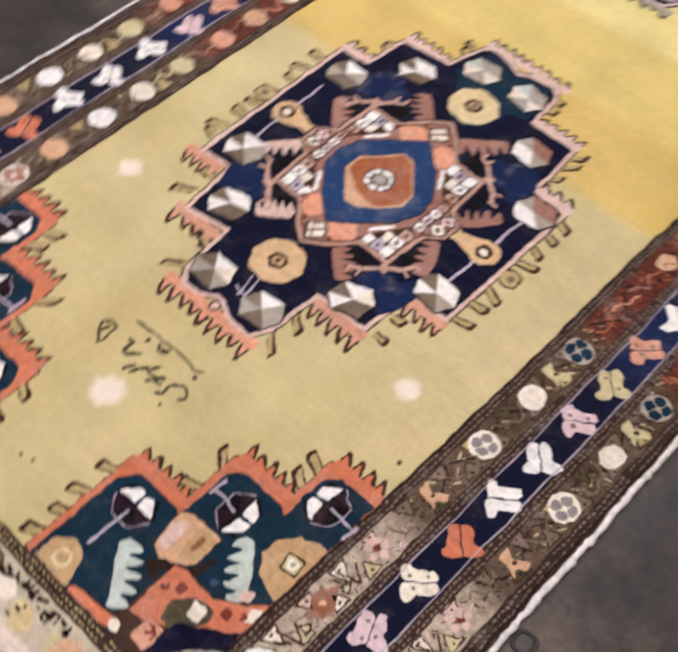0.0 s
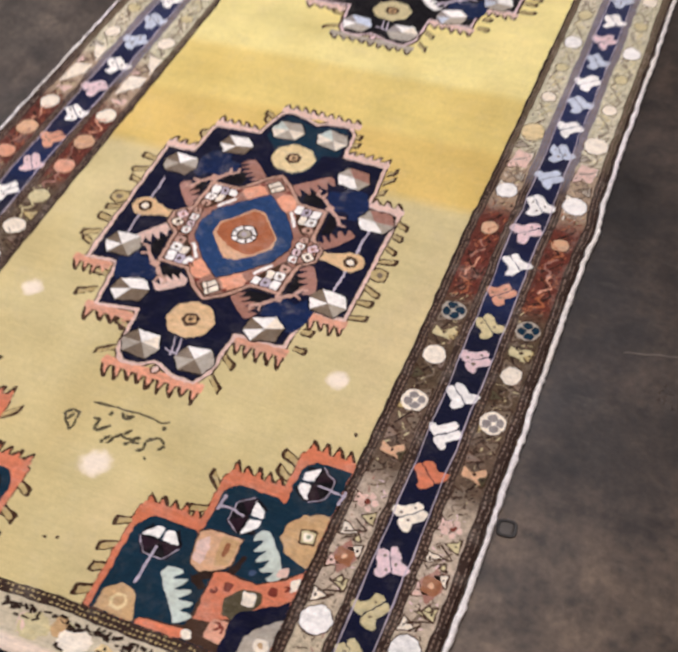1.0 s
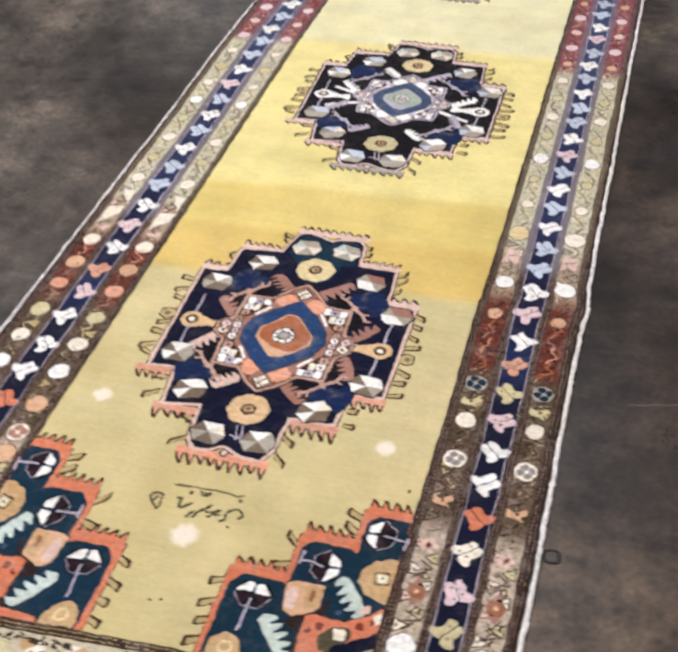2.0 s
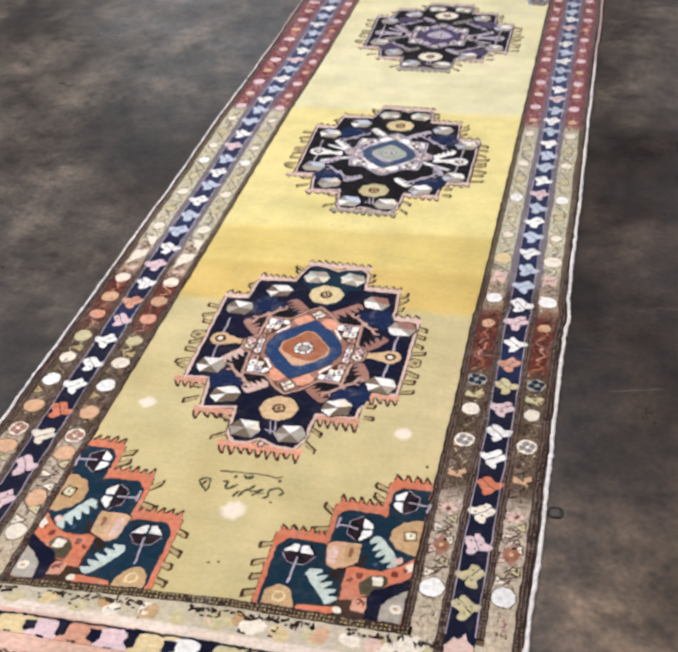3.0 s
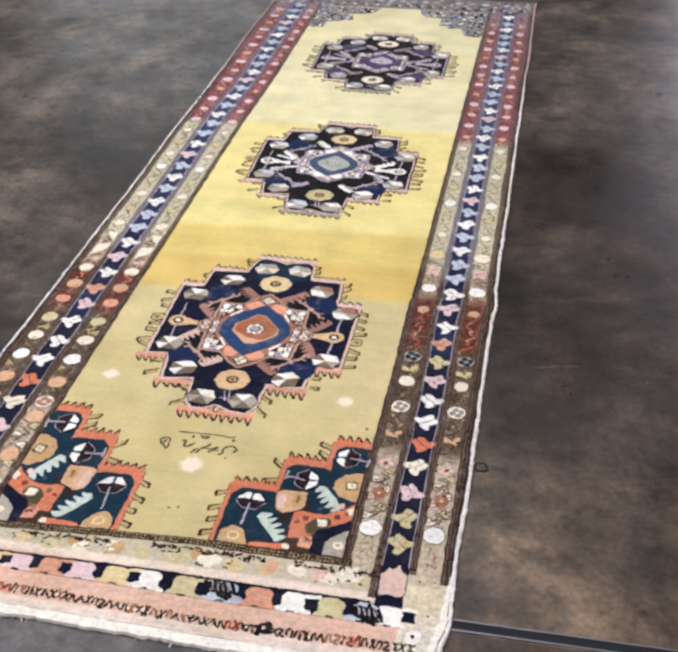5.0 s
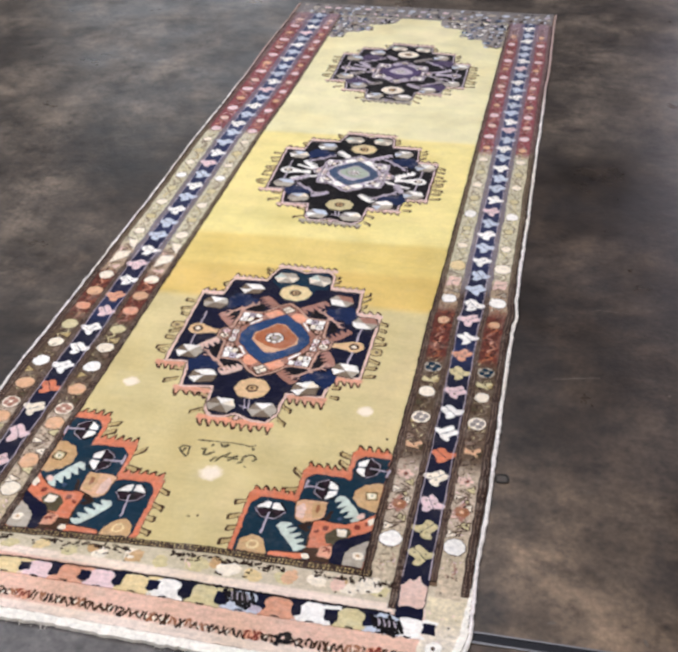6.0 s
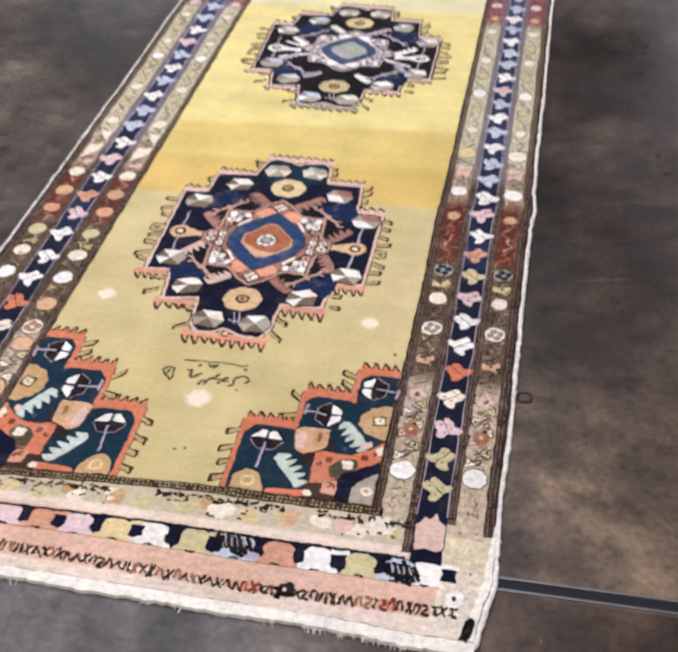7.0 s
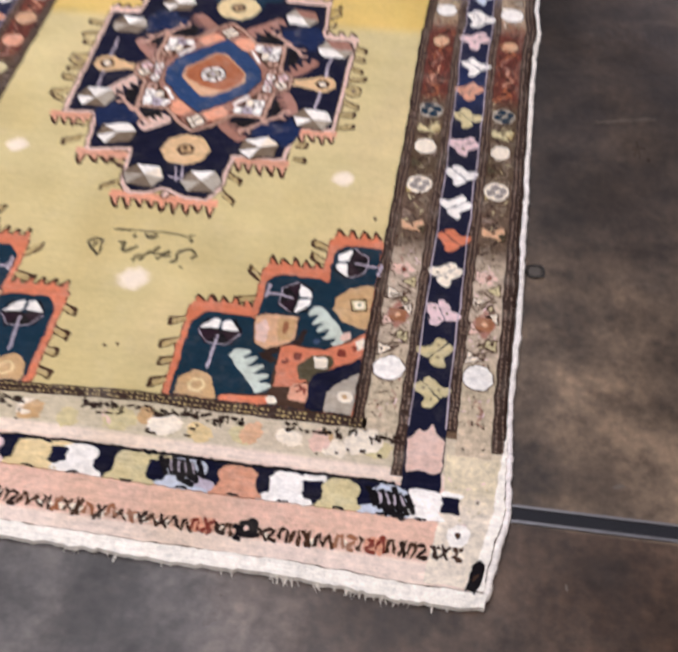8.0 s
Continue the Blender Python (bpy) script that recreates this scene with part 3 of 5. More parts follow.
field = sheet("field", -FX, FX, YF0, YF1, FIELD, rug, "plain yellow wool field in shaded dye lots")


def cord(name, s, x, rx, rz, y0, y1, label):
    """The bound edge: an overcast cord, uneven along its length."""
    rng = random.Random(11 + s)
    b = bmesh.new()
    last = None
    n = int((y1 - y0) / 0.007)
    for j in range(n + 1):
        y = y0 + (y1 - y0) * j / n
        k = 1 + rng.uniform(-0.10, 0.10) + 0.16 * noise.noise((y * 6, s, 1))
        cx = s * (x + 0.0035 * noise.noise((y * 5, s * 5, 3)))
        loop = []
        for i in range(8):
            a = radians(45 * i)
            loop.append(b.verts.new(lie(cx + rx * k * math.cos(a), y, 0.0065 + rz * k * math.sin(a) - 0.0015)))
        if last:
            for i in range(8):
                b.faces.new((last[i], last[(i + 1) % 8], loop[(i + 1) % 8], loop[i]))
        else:
            b.faces.new(loop[::-1])
        last = loop
    b.faces.new(last)
    for f in b.faces:
        f.smooth = True
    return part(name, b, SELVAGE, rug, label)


cord("selvage", 1, 0.5885, 0.0048, 0.0046, -0.985, 2.8, "off-white overcast wool selvage")
cord("selvage", -1, 0.5875, 0.0036, 0.0042, -0.985, 2.8, "off-white overcast wool selvage")


def beads(x0, x1, y0, y1, along_y=True, pitch=0.0085):
    """Two rows of small pale knots on a dark guard stripe, as one mesh."""
    rng = random.Random(int(x0 * 1000) + int(y0 * 10))
    b = bmesh.new()
    a0, a1, c0, c1 = (y0, y1, x0, x1) if along_y else (x0, x1, y0, y1)
    n = int((a1 - a0) / pitch)
    for row in (0.28, 0.72):
        for i in range(n):
            if rng.random() < 0.08:
                continue
            a = a0 + (i + 0.5) * pitch + rng.uniform(-0.0008, 0.0008)
            c = c0 + (c1 - c0) * row
            w = 0.0026 if along_y else 0.0018
            p = [(-w, -0.0013), (w, -0.0013), (w, 0.0013), (-w, 0.0013)]
            pts = [((c + v, a + u) if along_y else (a + u, c + v)) for u, v in p]
            tuft(b, pts, TOP + 0.0005, 0, rng, 0, 0)
    for v in b.verts:
        v.co = lie(*v.co)
    return b


RIGHT, LEFT = {}, {}
for s in (1, -1):
    for name, i in (("inner_border_stripe", 1), ("main_border_stripe", 3), ("outer_border_stripe", 5)):
        x0, x1 = sorted((s * GX[i], s * GX[i + 1]))
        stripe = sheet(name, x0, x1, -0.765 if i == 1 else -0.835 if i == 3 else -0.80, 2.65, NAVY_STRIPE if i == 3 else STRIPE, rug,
                       "navy blue border stripe" if i == 3 else "border stripe in brown, rust, olive and red dye lots")
        (RIGHT if s == 1 else LEFT)[i] = stripe
    for i in (0, 2, 4, 6):
        x0, x1 = sorted((s * GX[i], s * GX[i + 1]))
        low = (-0.745, 0, -0.835, 0, -0.75, 0, -0.78)[i]
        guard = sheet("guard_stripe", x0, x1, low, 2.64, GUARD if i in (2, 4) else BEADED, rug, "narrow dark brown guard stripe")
        tagged(part("guard_beading", beads(x0, x1, low, 2.6), W["bead"], guard, "small pale knots"), kind="stuff")

for s in (1, -1):
    for x, w in ((0.3690, 0.0052), (0.5800, 0.0046)):
        b = bmesh.new()
        rng = random.Random(8)
        for j in range(169):
            y = -0.755 + 0.02 * j
            tuft(b, bar((s * (x + rng.uniform(-0.0008, 0.0008)), y), (s * (x + rng.uniform(-0.0008, 0.0008)), y + 0.0202), w * rng.uniform(0.7, 1.15)), TOP + 0.0007, 0, rng, 0, 0)
        for v in b.verts:
            v.co = lie(*v.co)
        part("dark_edge_line", b, W["brown"], rug, "dark brown outline of the border")

# End borders, from the field outwards.
guard = sheet("guard_stripe", -0.388, 0.388, -0.763, -0.745, BEADED, rug, "narrow dark brown guard stripe")
tagged(part("guard_beading", beads(-0.388, 0.388, -0.763, -0.745, False, 0.0078), W["straw"], guard, "small pale knots"), kind="stuff")
near_band = sheet("near_end_band", -0.583, 0.583, -0.978, -0.763, END_BAND, rug, "cream and pink patterned end border", z=TOP - 0.0005)
far_band = sheet("far_end_band", -0.578, 0.578, 2.63, 2.80, W["pewter"], rug, "greyish far end border", z=TOP - 0.0005)

# ---- motifs ----


def gem(parent, x, y, turn=0.0, size=1.0, light=("white", "white"), dark=("taupe", "stone"), seed=0, lift=1.3, tones=None, rim="black"):
    """A faceted rosette: a flat hexagon whose six facets meet in the middle, on a dark rim."""
    rng = random.Random(seed)
    a, b, c = 0.0385 * size, 0.029 * size, 0.024 * size
    tones = tones or (light[0], dark[1], rng.choice(("stone", light[1], light[1])), dark[0], rng.choice(("stone", dark[0])), rng.choice((light[0], "stone", "ivory")))
    pts = [(c, b), (-c, b), (-a, 0), (-c, -b), (c, -b), (a, 0)]
    colours = list(dict.fromkeys((rim, *tones)))
    bm = bmesh.new()
    tuft(bm, rounded(turned(grown(pts, 0.003), (x, y), turn), 0.004), TOP + (1 + lift) * LAYER, 0, rng, 0.004, 0.0004)
    z = TOP + (2 + lift) * LAYER
    hub = bm.verts.new((x + rng.uniform(-0.003, 0.003), y + rng.uniform(-0.003, 0.003), z + 0.0004))
    outline, sector = [], []
    placed = turned(pts, (x, y), turn)
    for n, (p, q) in enumerate(zip(placed, placed[1:] + placed[:1])):
        for i in range(8):
            outline.append((p[0] + (q[0] - p[0]) * i / 8 + rng.uniform(-0.0005, 0.0005), p[1] + (q[1] - p[1]) * i / 8 + rng.uniform(-0.0005, 0.0005)))
            sector.append(colours.index(tones[n]))
    top, low = [bm.verts.new((u, v, z)) for u, v in outline], [bm.verts.new((u, v, z - 0.001)) for u, v in outline]
    for i in range(len(top)):
        j = (i + 1) % len(top)
        bm.faces.new((hub, top[i], top[j])).material_index = sector[i]
        bm.faces.new((low[i], low[j], top[j], top[i])).material_index = sector[i]
    settle(bm)
    return part("rosette", bm, [W[col] for col in colours], parent)


def roundel(parent, x, y, r, ry, body, heart, seed=0):
    lobes = [(r * k * math.cos(math.pi * n / 12), ry * k * math.sin(math.pi * n / 12)) for n, k in enumerate((1.0, 0.99, 0.93) * 8)]
    return woven("roundel", [(turned(lobes, (x, y), 6), body, 1.5), (turned(ring(0.017, 6), (x, y)), heart, 2.2),
                             (turned(ring(0.012, 4), (x, y), 45), "tan", 2.8), (turned(ring(0.0055, 4), (x, y)), heart, 3.4)], parent, seed=seed, lift=1.3)


def comb_leaf(parent, a, b, w, colour, teeth=5, side=1, layer=1.5, seed=0):
    """A leaf with a saw-toothed edge from a to b."""
    d = math.hypot(b[0] - a[0], b[1] - a[1])
    pts = [(0, side * w * 0.10)]
    for i in range(teeth):
        t, tall = i / teeth, side * w * (0.70 + 0.35 * math.sin(math.pi * (i + 0.8) / (teeth + 0.6)))
        pts += [(d * (t + 0.05 / teeth), side * w * 0.22), (d * (t + 0.62 / teeth), tall), (d * (t + 0.82 / teeth), tall * 0.90), (d * (t + 0.96 / teeth), side * w * 0.26)]
    pts += [(d, side * w * 0.1), (d * 0.96, -side * w * 0.24), (d * 0.55, -side * w * 0.38), (d * 0.08, -side * w * 0.36)]
    turn = math.degrees(math.atan2(b[1] - a[1], b[0] - a[0]))
    return woven("comb_leaf", [(turned(pts, a, turn), colour, layer)], parent, seed=seed)


def teeth(x0, x1, y, way, fill, depth=0.034, pitch=0.0200):
    """A coloured band along an edge that faces up or down the rug, ending in leaning saw teeth with dark tips."""
    rng = random.Random(int(abs(x0 * 997 + y * 131) * 100))
    n = max(2, round((x1 - x0) / pitch))
    p = (x1 - x0) / n
    out = [([(x0 - 0.001, y - way * 0.007), (x1 + 0.001, y - way * 0.007), (x1 + 0.001, y + way * depth * 0.30), (x0 - 0.001, y + way * depth * 0.30)], fill, 0.8)]
    slant = rng.choice((-1, 1)) * 0.26 * p
    for i in range(n):
        x, d = x0 + (i + 0.5) * p, depth * rng.uniform(0.86, 1.14)
        lean = slant + rng.uniform(-0.10, 0.10) * p
        b0, thick = y + way * depth * 0.24, p * rng.uniform(0.11, 0.17)
        out.append(([(x - p * 0.50, b0), (x + p * 0.50, b0), (x + p * 0.46, b0 + way * depth * 0.14), (x + lean + thick, y + way * d), (x + lean - thick, y + way * d), (x - p * 0.46, b0 + way * depth * 0.14)], "outline", 0.4))
        out.append(([(x - p * 0.34, b0 - way * 0.001), (x + p * 0.26, b0 - way * 0.001), (x + lean * 0.8 + p * 0.04, y + way * d * 0.74), (x + lean * 0.8 - p * 0.08, y + way * d * 0.70)], fill, 0.9))
    return out


def tabs(x, y0, y1, way, fill, pitch=0.034, length=0.032, tilt=0.004):
    """Small hollow tabs along an edge that faces sideways, each at its own slant, thicker and darker at the tip."""
    rng = random.Random(int(abs(x * 991 + y0 * 137) * 100))
    out = []
    n = max(1, round((y1 - y0) / pitch))
    for i in range(n):
        y = y0 + (i + 0.5) * (y1 - y0) / n + rng.uniform(-0.005, 0.005)
        e0, t = length * rng.uniform(0.72, 1.1), tilt + rng.uniform(-0.016, 0.016)
        w0 = rng.uniform(0.0080, 0.0104)
        for w, e, c, l in ((w0, 0.0, "outline", 0.4), (w0 - 0.0042, 0.0058, fill, 0.9)):
            out.append(([(x, y - w * 0.8), (x + way * (e0 - e) * 0.9, y - w * 1.05 + t), (x + way * (e0 - e), y - w * 0.5 + t), (x + way * (e0 - e), y + w * 0.7 + t), (x + way * (e0 - e) * 0.9, y + w + t), (x, y + w * 0.8)], c, l))
    return out


def medallion(cx, cy, sx, sy, p, seed, label):
    """A stepped medallion, its rosettes, roundels, comb leaves and centre. p: its colours."""
    at = lambda x, y: (cx + x * sx, cy + y * sy)  # noqa: E731
    moved = lambda pts: [at(x, y) for x, y in pts]  # noqa: E731
    out = [(0.008, 0.332), (0.026, 0.347), (0.066, 0.350), (0.080, 0.336), (0.086, 0.262), (0.172, 0.262), (0.178, 0.148), (0.240, 0.146), (0.240, -0.122), (0.174, -0.122), (0.168, -0.214), (0.080, -0.218),
           (0.076, -0.310), (0.062, -0.336), (0.024, -0.334), (0.002, -0.322), (-0.016, -0.318), (-0.040, -0.334), (-0.066, -0.336), (-0.080, -0.318), (-0.090, -0.226), (-0.166, -0.238), (-0.180, -0.136), (-0.236, -0.143),
           (-0.242, 0.174), (-0.188, 0.176), (-0.180, 0.262), (-0.090, 0.272), (-0.072, 0.346), (-0.054, 0.354), (-0.022, 0.346)]
    edge = []
    for x0, x1, y in ((-0.096, 0.085, -0.345), (0.088, 0.182, -0.228), (-0.186, -0.096, -0.248), (0.182, 0.252, -0.134), (-0.262, -0.190, -0.154)):
        edge += teeth(x0, x1, y, -1, p["tooth_low"] if abs(y) > 0.3 else p["tooth_mid"], p.get("tooth", 0.034))
    for x0, x1, y in ((-0.080, 0.088, 0.362), (0.092, 0.182, 0.273), (-0.188, -0.098, 0.277), (0.186, 0.250, 0.158), (-0.252, -0.194, 0.186)):
        edge += teeth(x0, x1, y, 1, p["tooth_top"], 0.023, 0.019)
    for s in (1, -1):
        edge += tabs(s * 0.250, -0.135, 0.150, s, p["tab"]) + tabs(s * 0.186, -0.228, -0.160, s, p["tab"], tilt=-0.004) + tabs(s * 0.088, -0.335, -0.252, s, p["tab"], tilt=-0.006)
        edge += tabs(s * 0.186, 0.18, 0.262, s, p["tab"], 0.03, 0.022) + tabs(s * 0.088, 0.29, 0.35, s, p["tab"], 0.026, 0.02)
    areas = [(moved(pts), c, l) for pts, c, l in edge]
    for s, y in ((1, -0.006), (-1, 0.012)):
        edge_ring = [(turned(ring(0.019, 8), (s * 0.262, y)), "umber", 0.7), (turned(ring(0.0155, 8), (s * 0.262, y)), p["tab"], 0.95), (turned(ring(0.007, 6), (s * 0.264, y)), "taupe", 1.05)]
        areas += [(moved(pts), c, l) for pts, c, l in edge_ring]
    areas += [(grown(moved(out), 0.0108), "outline", 0.6), (grown(moved(out), p.get("line_width", 0.0082)), p["line"], 1.1), (grown(moved(out), 0.0014), "brown", 1.4), (moved(out), p["ground"], 1.8)]
    # A small lozenge in the notch of the lowest lobe.
    areas += [(moved(turned(ring(0.0105, 5), (-0.006, -0.338))), "outline", 1.5), (moved(turned(ring(0.0075, 5), (-0.006, -0.338))), p["line"], 1.9)]
    body = woven("medallion", areas, rug, label, seed)
    UP = 1.2

    def area(name, items, n):
        return woven(name, [(moved(pts), c, l + UP) for pts, c, l in items], body, seed=seed * 40 + n)

    # Blue reserves behind the diagonal rosettes, and a greenish ground in the top lobe.
    wide = [(-0.046, -0.010), (-0.026, -0.030), (0.004, -0.026), (0.018, -0.044), (0.040, -0.030), (0.036, 0.010), (0.022, 0.036), (-0.012, 0.044), (-0.022, 0.022), (-0.044, 0.018)]
    for n, (x, y, u, v) in enumerate(((0.148, 0.148, 1, 1), (-0.132, 0.158, -1, 1), (0.150, -0.148, 1, -1), (-0.148, -0.142, -1, -1))):
        area("blue_reserve", [([(x + u * a, y + v * b) for a, b in wide], p["reserve"], 1)], n)
    area("top_reserve", [([(-0.078, 0.276), (-0.060, 0.346), (-0.030, 0.342), (0.006, 0.326), (0.030, 0.342), (0.064, 0.344), (0.076, 0.330), (0.080, 0.262), (0.052, 0.256), (0.040, 0.204), (0.016, 0.182), (-0.020, 0.190), (-0.044, 0.240)], p["lobe"], 1)], 5)
    for n, (x, y, t) in enumerate(((0.046, -0.296, 8), (-0.054, -0.296, -4), (0.124, -0.194, 20), (-0.130, -0.194, 18), (0.203, -0.100, -4), (-0.196, -0.098, 4), (0.212, 0.118, 0),
                                   (-0.198, 0.136, -4), (0.131, 0.214, -6), (-0.120, 0.225, 10), (0.051, 0.306, -10), (-0.043, 0.302, 6))):
        px, py = at(x, y)
        gem(body, px, py, t, 0.86 if y > 0.2 else 0.9, p["light"][n % 2:] + p["light"][:n % 2], p["dark"], seed * 90 + n, tones=("stone", "mint", "ivory", "stone", "ivory", "stone") if y > 0.28 else ("mauve", "stone", "white", "white", "stone", "mauve") if y > 0.1 and n % 2 == 0 and p["ground"] == "navy" else None)
    for n, y in enumerate((-0.219, 0.228)):
        roundel(body, *at(0, y), 0.044, 0.041 * sy, p["roundel"][n], "umber", seed * 7 + n)
    area("link", [(bar((-0.012, -0.292), (0.012, -0.296), 0.004), "lilac", 1), (bar((-0.006, -0.262), (0.004, -0.302), 0.003), "lilac", 1.2), (bar((0.006, -0.262), (0.012, -0.300), 0.003), "lilac", 1.2)], 9)
    for n, s in enumerate((1, -1)):
        items = [(bar((s * 0.203, -0.075), (s * 0.208, 0.09), 0.004), "lilac", 1.0), ([(s * 0.132, 0.018), (s * 0.160, 0.011), (s * 0.192, 0.024), (s * 0.192, -0.014), (s * 0.162, -0.006), (s * 0.132, -0.014)], p["side_roundel"], 0.8),
                 (turned(ring(0.0255), (s * 0.205, 0.005)), p["side_roundel"], 1.2), (turned(ring(0.0145, 7), (s * 0.205, 0.005)), "outline", 1.8), (turned(ring(0.008, 6), (s * 0.205, 0.005)), "ivory", 2.4)]
        if p.get("rays"):
            for dy in (0.055, -0.055):
                items.append((bar((s * 0.10, dy * 0.3), (s * 0.185, dy), 0.012), p["frame"], 0.8))
        area("side_roundel", items, 12 + n)
    leaves = (((-0.032, 0.148), (-0.074, 0.196), 1), ((0.030, 0.142), (0.094, 0.202), -1), ((-0.122, 0.034), (-0.172, 0.090), -1), ((-0.132, -0.018), (-0.182, -0.074), 1),
              ((0.134, 0.014), (0.188, 0.070), 1), ((0.140, -0.028), (0.172, -0.092), -1), ((0.042, -0.136), (0.088, -0.182), 1), ((-0.046, -0.138), (-0.092, -0.178), -1))
    for n, (a, b, s) in enumerate(leaves):
        comb_leaf(body, at(*a), at(*b), (0.030 if n < 2 else 0.027) * p.get("slim", 1.0), p["leaf"][n % len(p["leaf"])], 5, s, 2.4, seed * 60 + n)
    # Horned hooks on the corners of the centre panel, each with a dark hollow.
    for n, (sx_, sy_) in enumerate(((1, 1), (-1, 1), (1, -1), (-1, -1))):
        hollow = [(0.064, 0.120), (0.108, 0.118), (0.098, 0.134), (0.086, 0.150), (0.072, 0.156), (0.060, 0.142)]
        second = [(0.124, 0.106), (0.138, 0.100), (0.148, 0.080), (0.144, 0.058), (0.128, 0.050)]
        node = turned([(0.012, 0), (0, 0.010), (-0.012, 0), (0, -0.010)], (0.119, 0.121), 45)
        strokes = [((0.116, 0.122), (0.098, 0.143), 0.0080), ((0.098, 0.143), (0.080, 0.153), 0.0070), ((0.096, 0.142), (0.100, 0.160), 0.0050), ((0.081, 0.151), (0.084, 0.164), 0.0050),
                   ((0.122, 0.119), (0.140, 0.105), 0.0080), ((0.140, 0.105), (0.152, 0.084), 0.0070), ((0.139, 0.104), (0.156, 0.108), 0.0050), ((0.152, 0.085), (0.163, 0.087), 0.0050)]
        shapes = [(hollow, "black", 0.8), (second, "black", 0.85), (node, p["hook"], 1.5)] + [(bar(q0, q1, w), p["hook"], 1.3 + 0.02 * m) for m, (q0, q1, w) in enumerate(strokes)]
        area("hook", [([(sx_ * x, sy_ * y) for x, y in q], c, l) for q, c, l in shapes], 20 + n)
    # Centre: a panel of pink bars, coral blocks and ladder boxes round a blue octagon with a rust heart and a flower.
    both = lambda half: half + [(-x, -y) for x, y in half]  # noqa: E731
    panel = mirrored([(0.004, 0.174), (0.030, 0.152), (0.062, 0.114), (0.119, 0.112), (0.122, 0.036), (0.148, 0.014), (0.148, -0.018), (0.124, -0.038), (0.119, -0.112), (0.064, -0.114), (0.030, -0.150), (0.004, -0.170)])
    octo = both([(0.002, 0.116), (0.045, 0.080), (0.082, 0.033), (0.091, -0.004), (0.077, -0.043), (0.034, -0.086)])
    heart = [(0.009, 0.067), (0.034, 0.042), (0.060, 0.011), (0.062, -0.014), (0.038, -0.042), (0.010, -0.067), (-0.010, -0.066), (-0.036, -0.042), (-0.058, -0.012), (-0.056, 0.014), (-0.034, 0.038), (-0.009, 0.068)]
    rise = p.get("rise", 0.0)
    size = p.get("core", 1.0)
    core = lambda name, items, n: area(name, [([(x * size, y * size + rise) for x, y in pts], c, l) for pts, c, l in items], n)  # noqa: E731
    core("centre_panel", [(grown(panel, 0.0024), "brown", 1.4), (panel, p["bars"], 1.8), (grown(panel, -0.0062), "outline", 2.0), (grown(panel, -0.0088), p["inner"], 2.15)], 30)
    for n, s in enumerate((1, -1)):
        for m, quad in enumerate(([(0.032, 0.132), (0.046, 0.124), (0.062, 0.102), (0.046, 0.080), (0.014, 0.110)], [(-0.024, 0.138), (-0.044, 0.122), (-0.056, 0.108), (-0.034, 0.088), (-0.004, 0.114)])):
            pts = [(s * x, s * y) for x, y in quad]
            end = [(s * x, s * y) for x, y in ((quad[0], quad[2]))]
            core("coral_block", [(pts, p["block"], 2.6)] + [(turned(ring(0.0065, 5, 0.0045), q, 35), "red" if p["ground"] == "navy" else "umber", 3.1) for q in end], 60 + 2 * n + m)
    count = 40
    for u, v in ((1, 1), (-1, 1), (1, -1), (-1, -1)):
        count += 1
        pick = random.Random(seed * 17 + count)
        put = lambda *q: [(u * x, v * y) for x, y in q]  # noqa: E731
        items = [(put((0.052, 0.106), (0.110, 0.106), (0.113, 0.044), (0.097, 0.036), (0.074, 0.066)), "outline", 2.6)]
        # Rows of small pale boxes, some with a dark heart.
        for m, (x0, x1, y0, y1) in enumerate(((0.059, 0.0735, 0.087, 0.105), (0.0755, 0.0905, 0.085, 0.105), (0.0925, 0.110, 0.083, 0.105), (0.077, 0.0905, 0.064, 0.0830), (0.0925, 0.111, 0.063, 0.081), (0.094, 0.112, 0.044, 0.061))):
            j = [pick.uniform(-0.0014, 0.0014) for _ in range(4)]
            items.append((put((x0 + j[0], y0), (x1, y0 + j[1]), (x1 + j[2], y1), (x0, y1 + j[3])), ("white", p["box"], "white", "ivory", "white", p["bars"])[m], 3.1 + 0.05 * m))
            if m in (1, 4, 5):
                hx, hy = (x0 + x1) / 2, (y0 + y1) / 2
                items.append((put((hx - 0.0040, hy - 0.0034), (hx + 0.0034, hy - 0.0040), (hx + 0.0040, hy + 0.0034), (hx - 0.0034, hy + 0.0040)), "taupe" if m == 4 else "outline", 3.8))
        items.append((put(*bar((0.055, 0.084), (0.078, 0.051), 0.0062)), "white", 3.0))
        core("ladder_box", items, count)
    for u in (1, -1):
        # A run of boxed squares up each side of the panel, and two more in its point.
        for m, (x, y, k) in enumerate(((0.106, -0.026, 0.0075), (0.105, -0.008, 0.0072), (0.106, 0.010, 0.0075), (0.107, 0.027, 0.0070), (0.130, 0.010, 0.0088), (0.130, -0.012, 0.0092))):
            count += 1
            square = lambda q, dx=0.0: turned([(-q, -q), (q, -q), (q, q), (-q, q)], (u * x + dx, y), (6, -8, 4, 10, 40, 44)[m] * u)  # noqa: E731
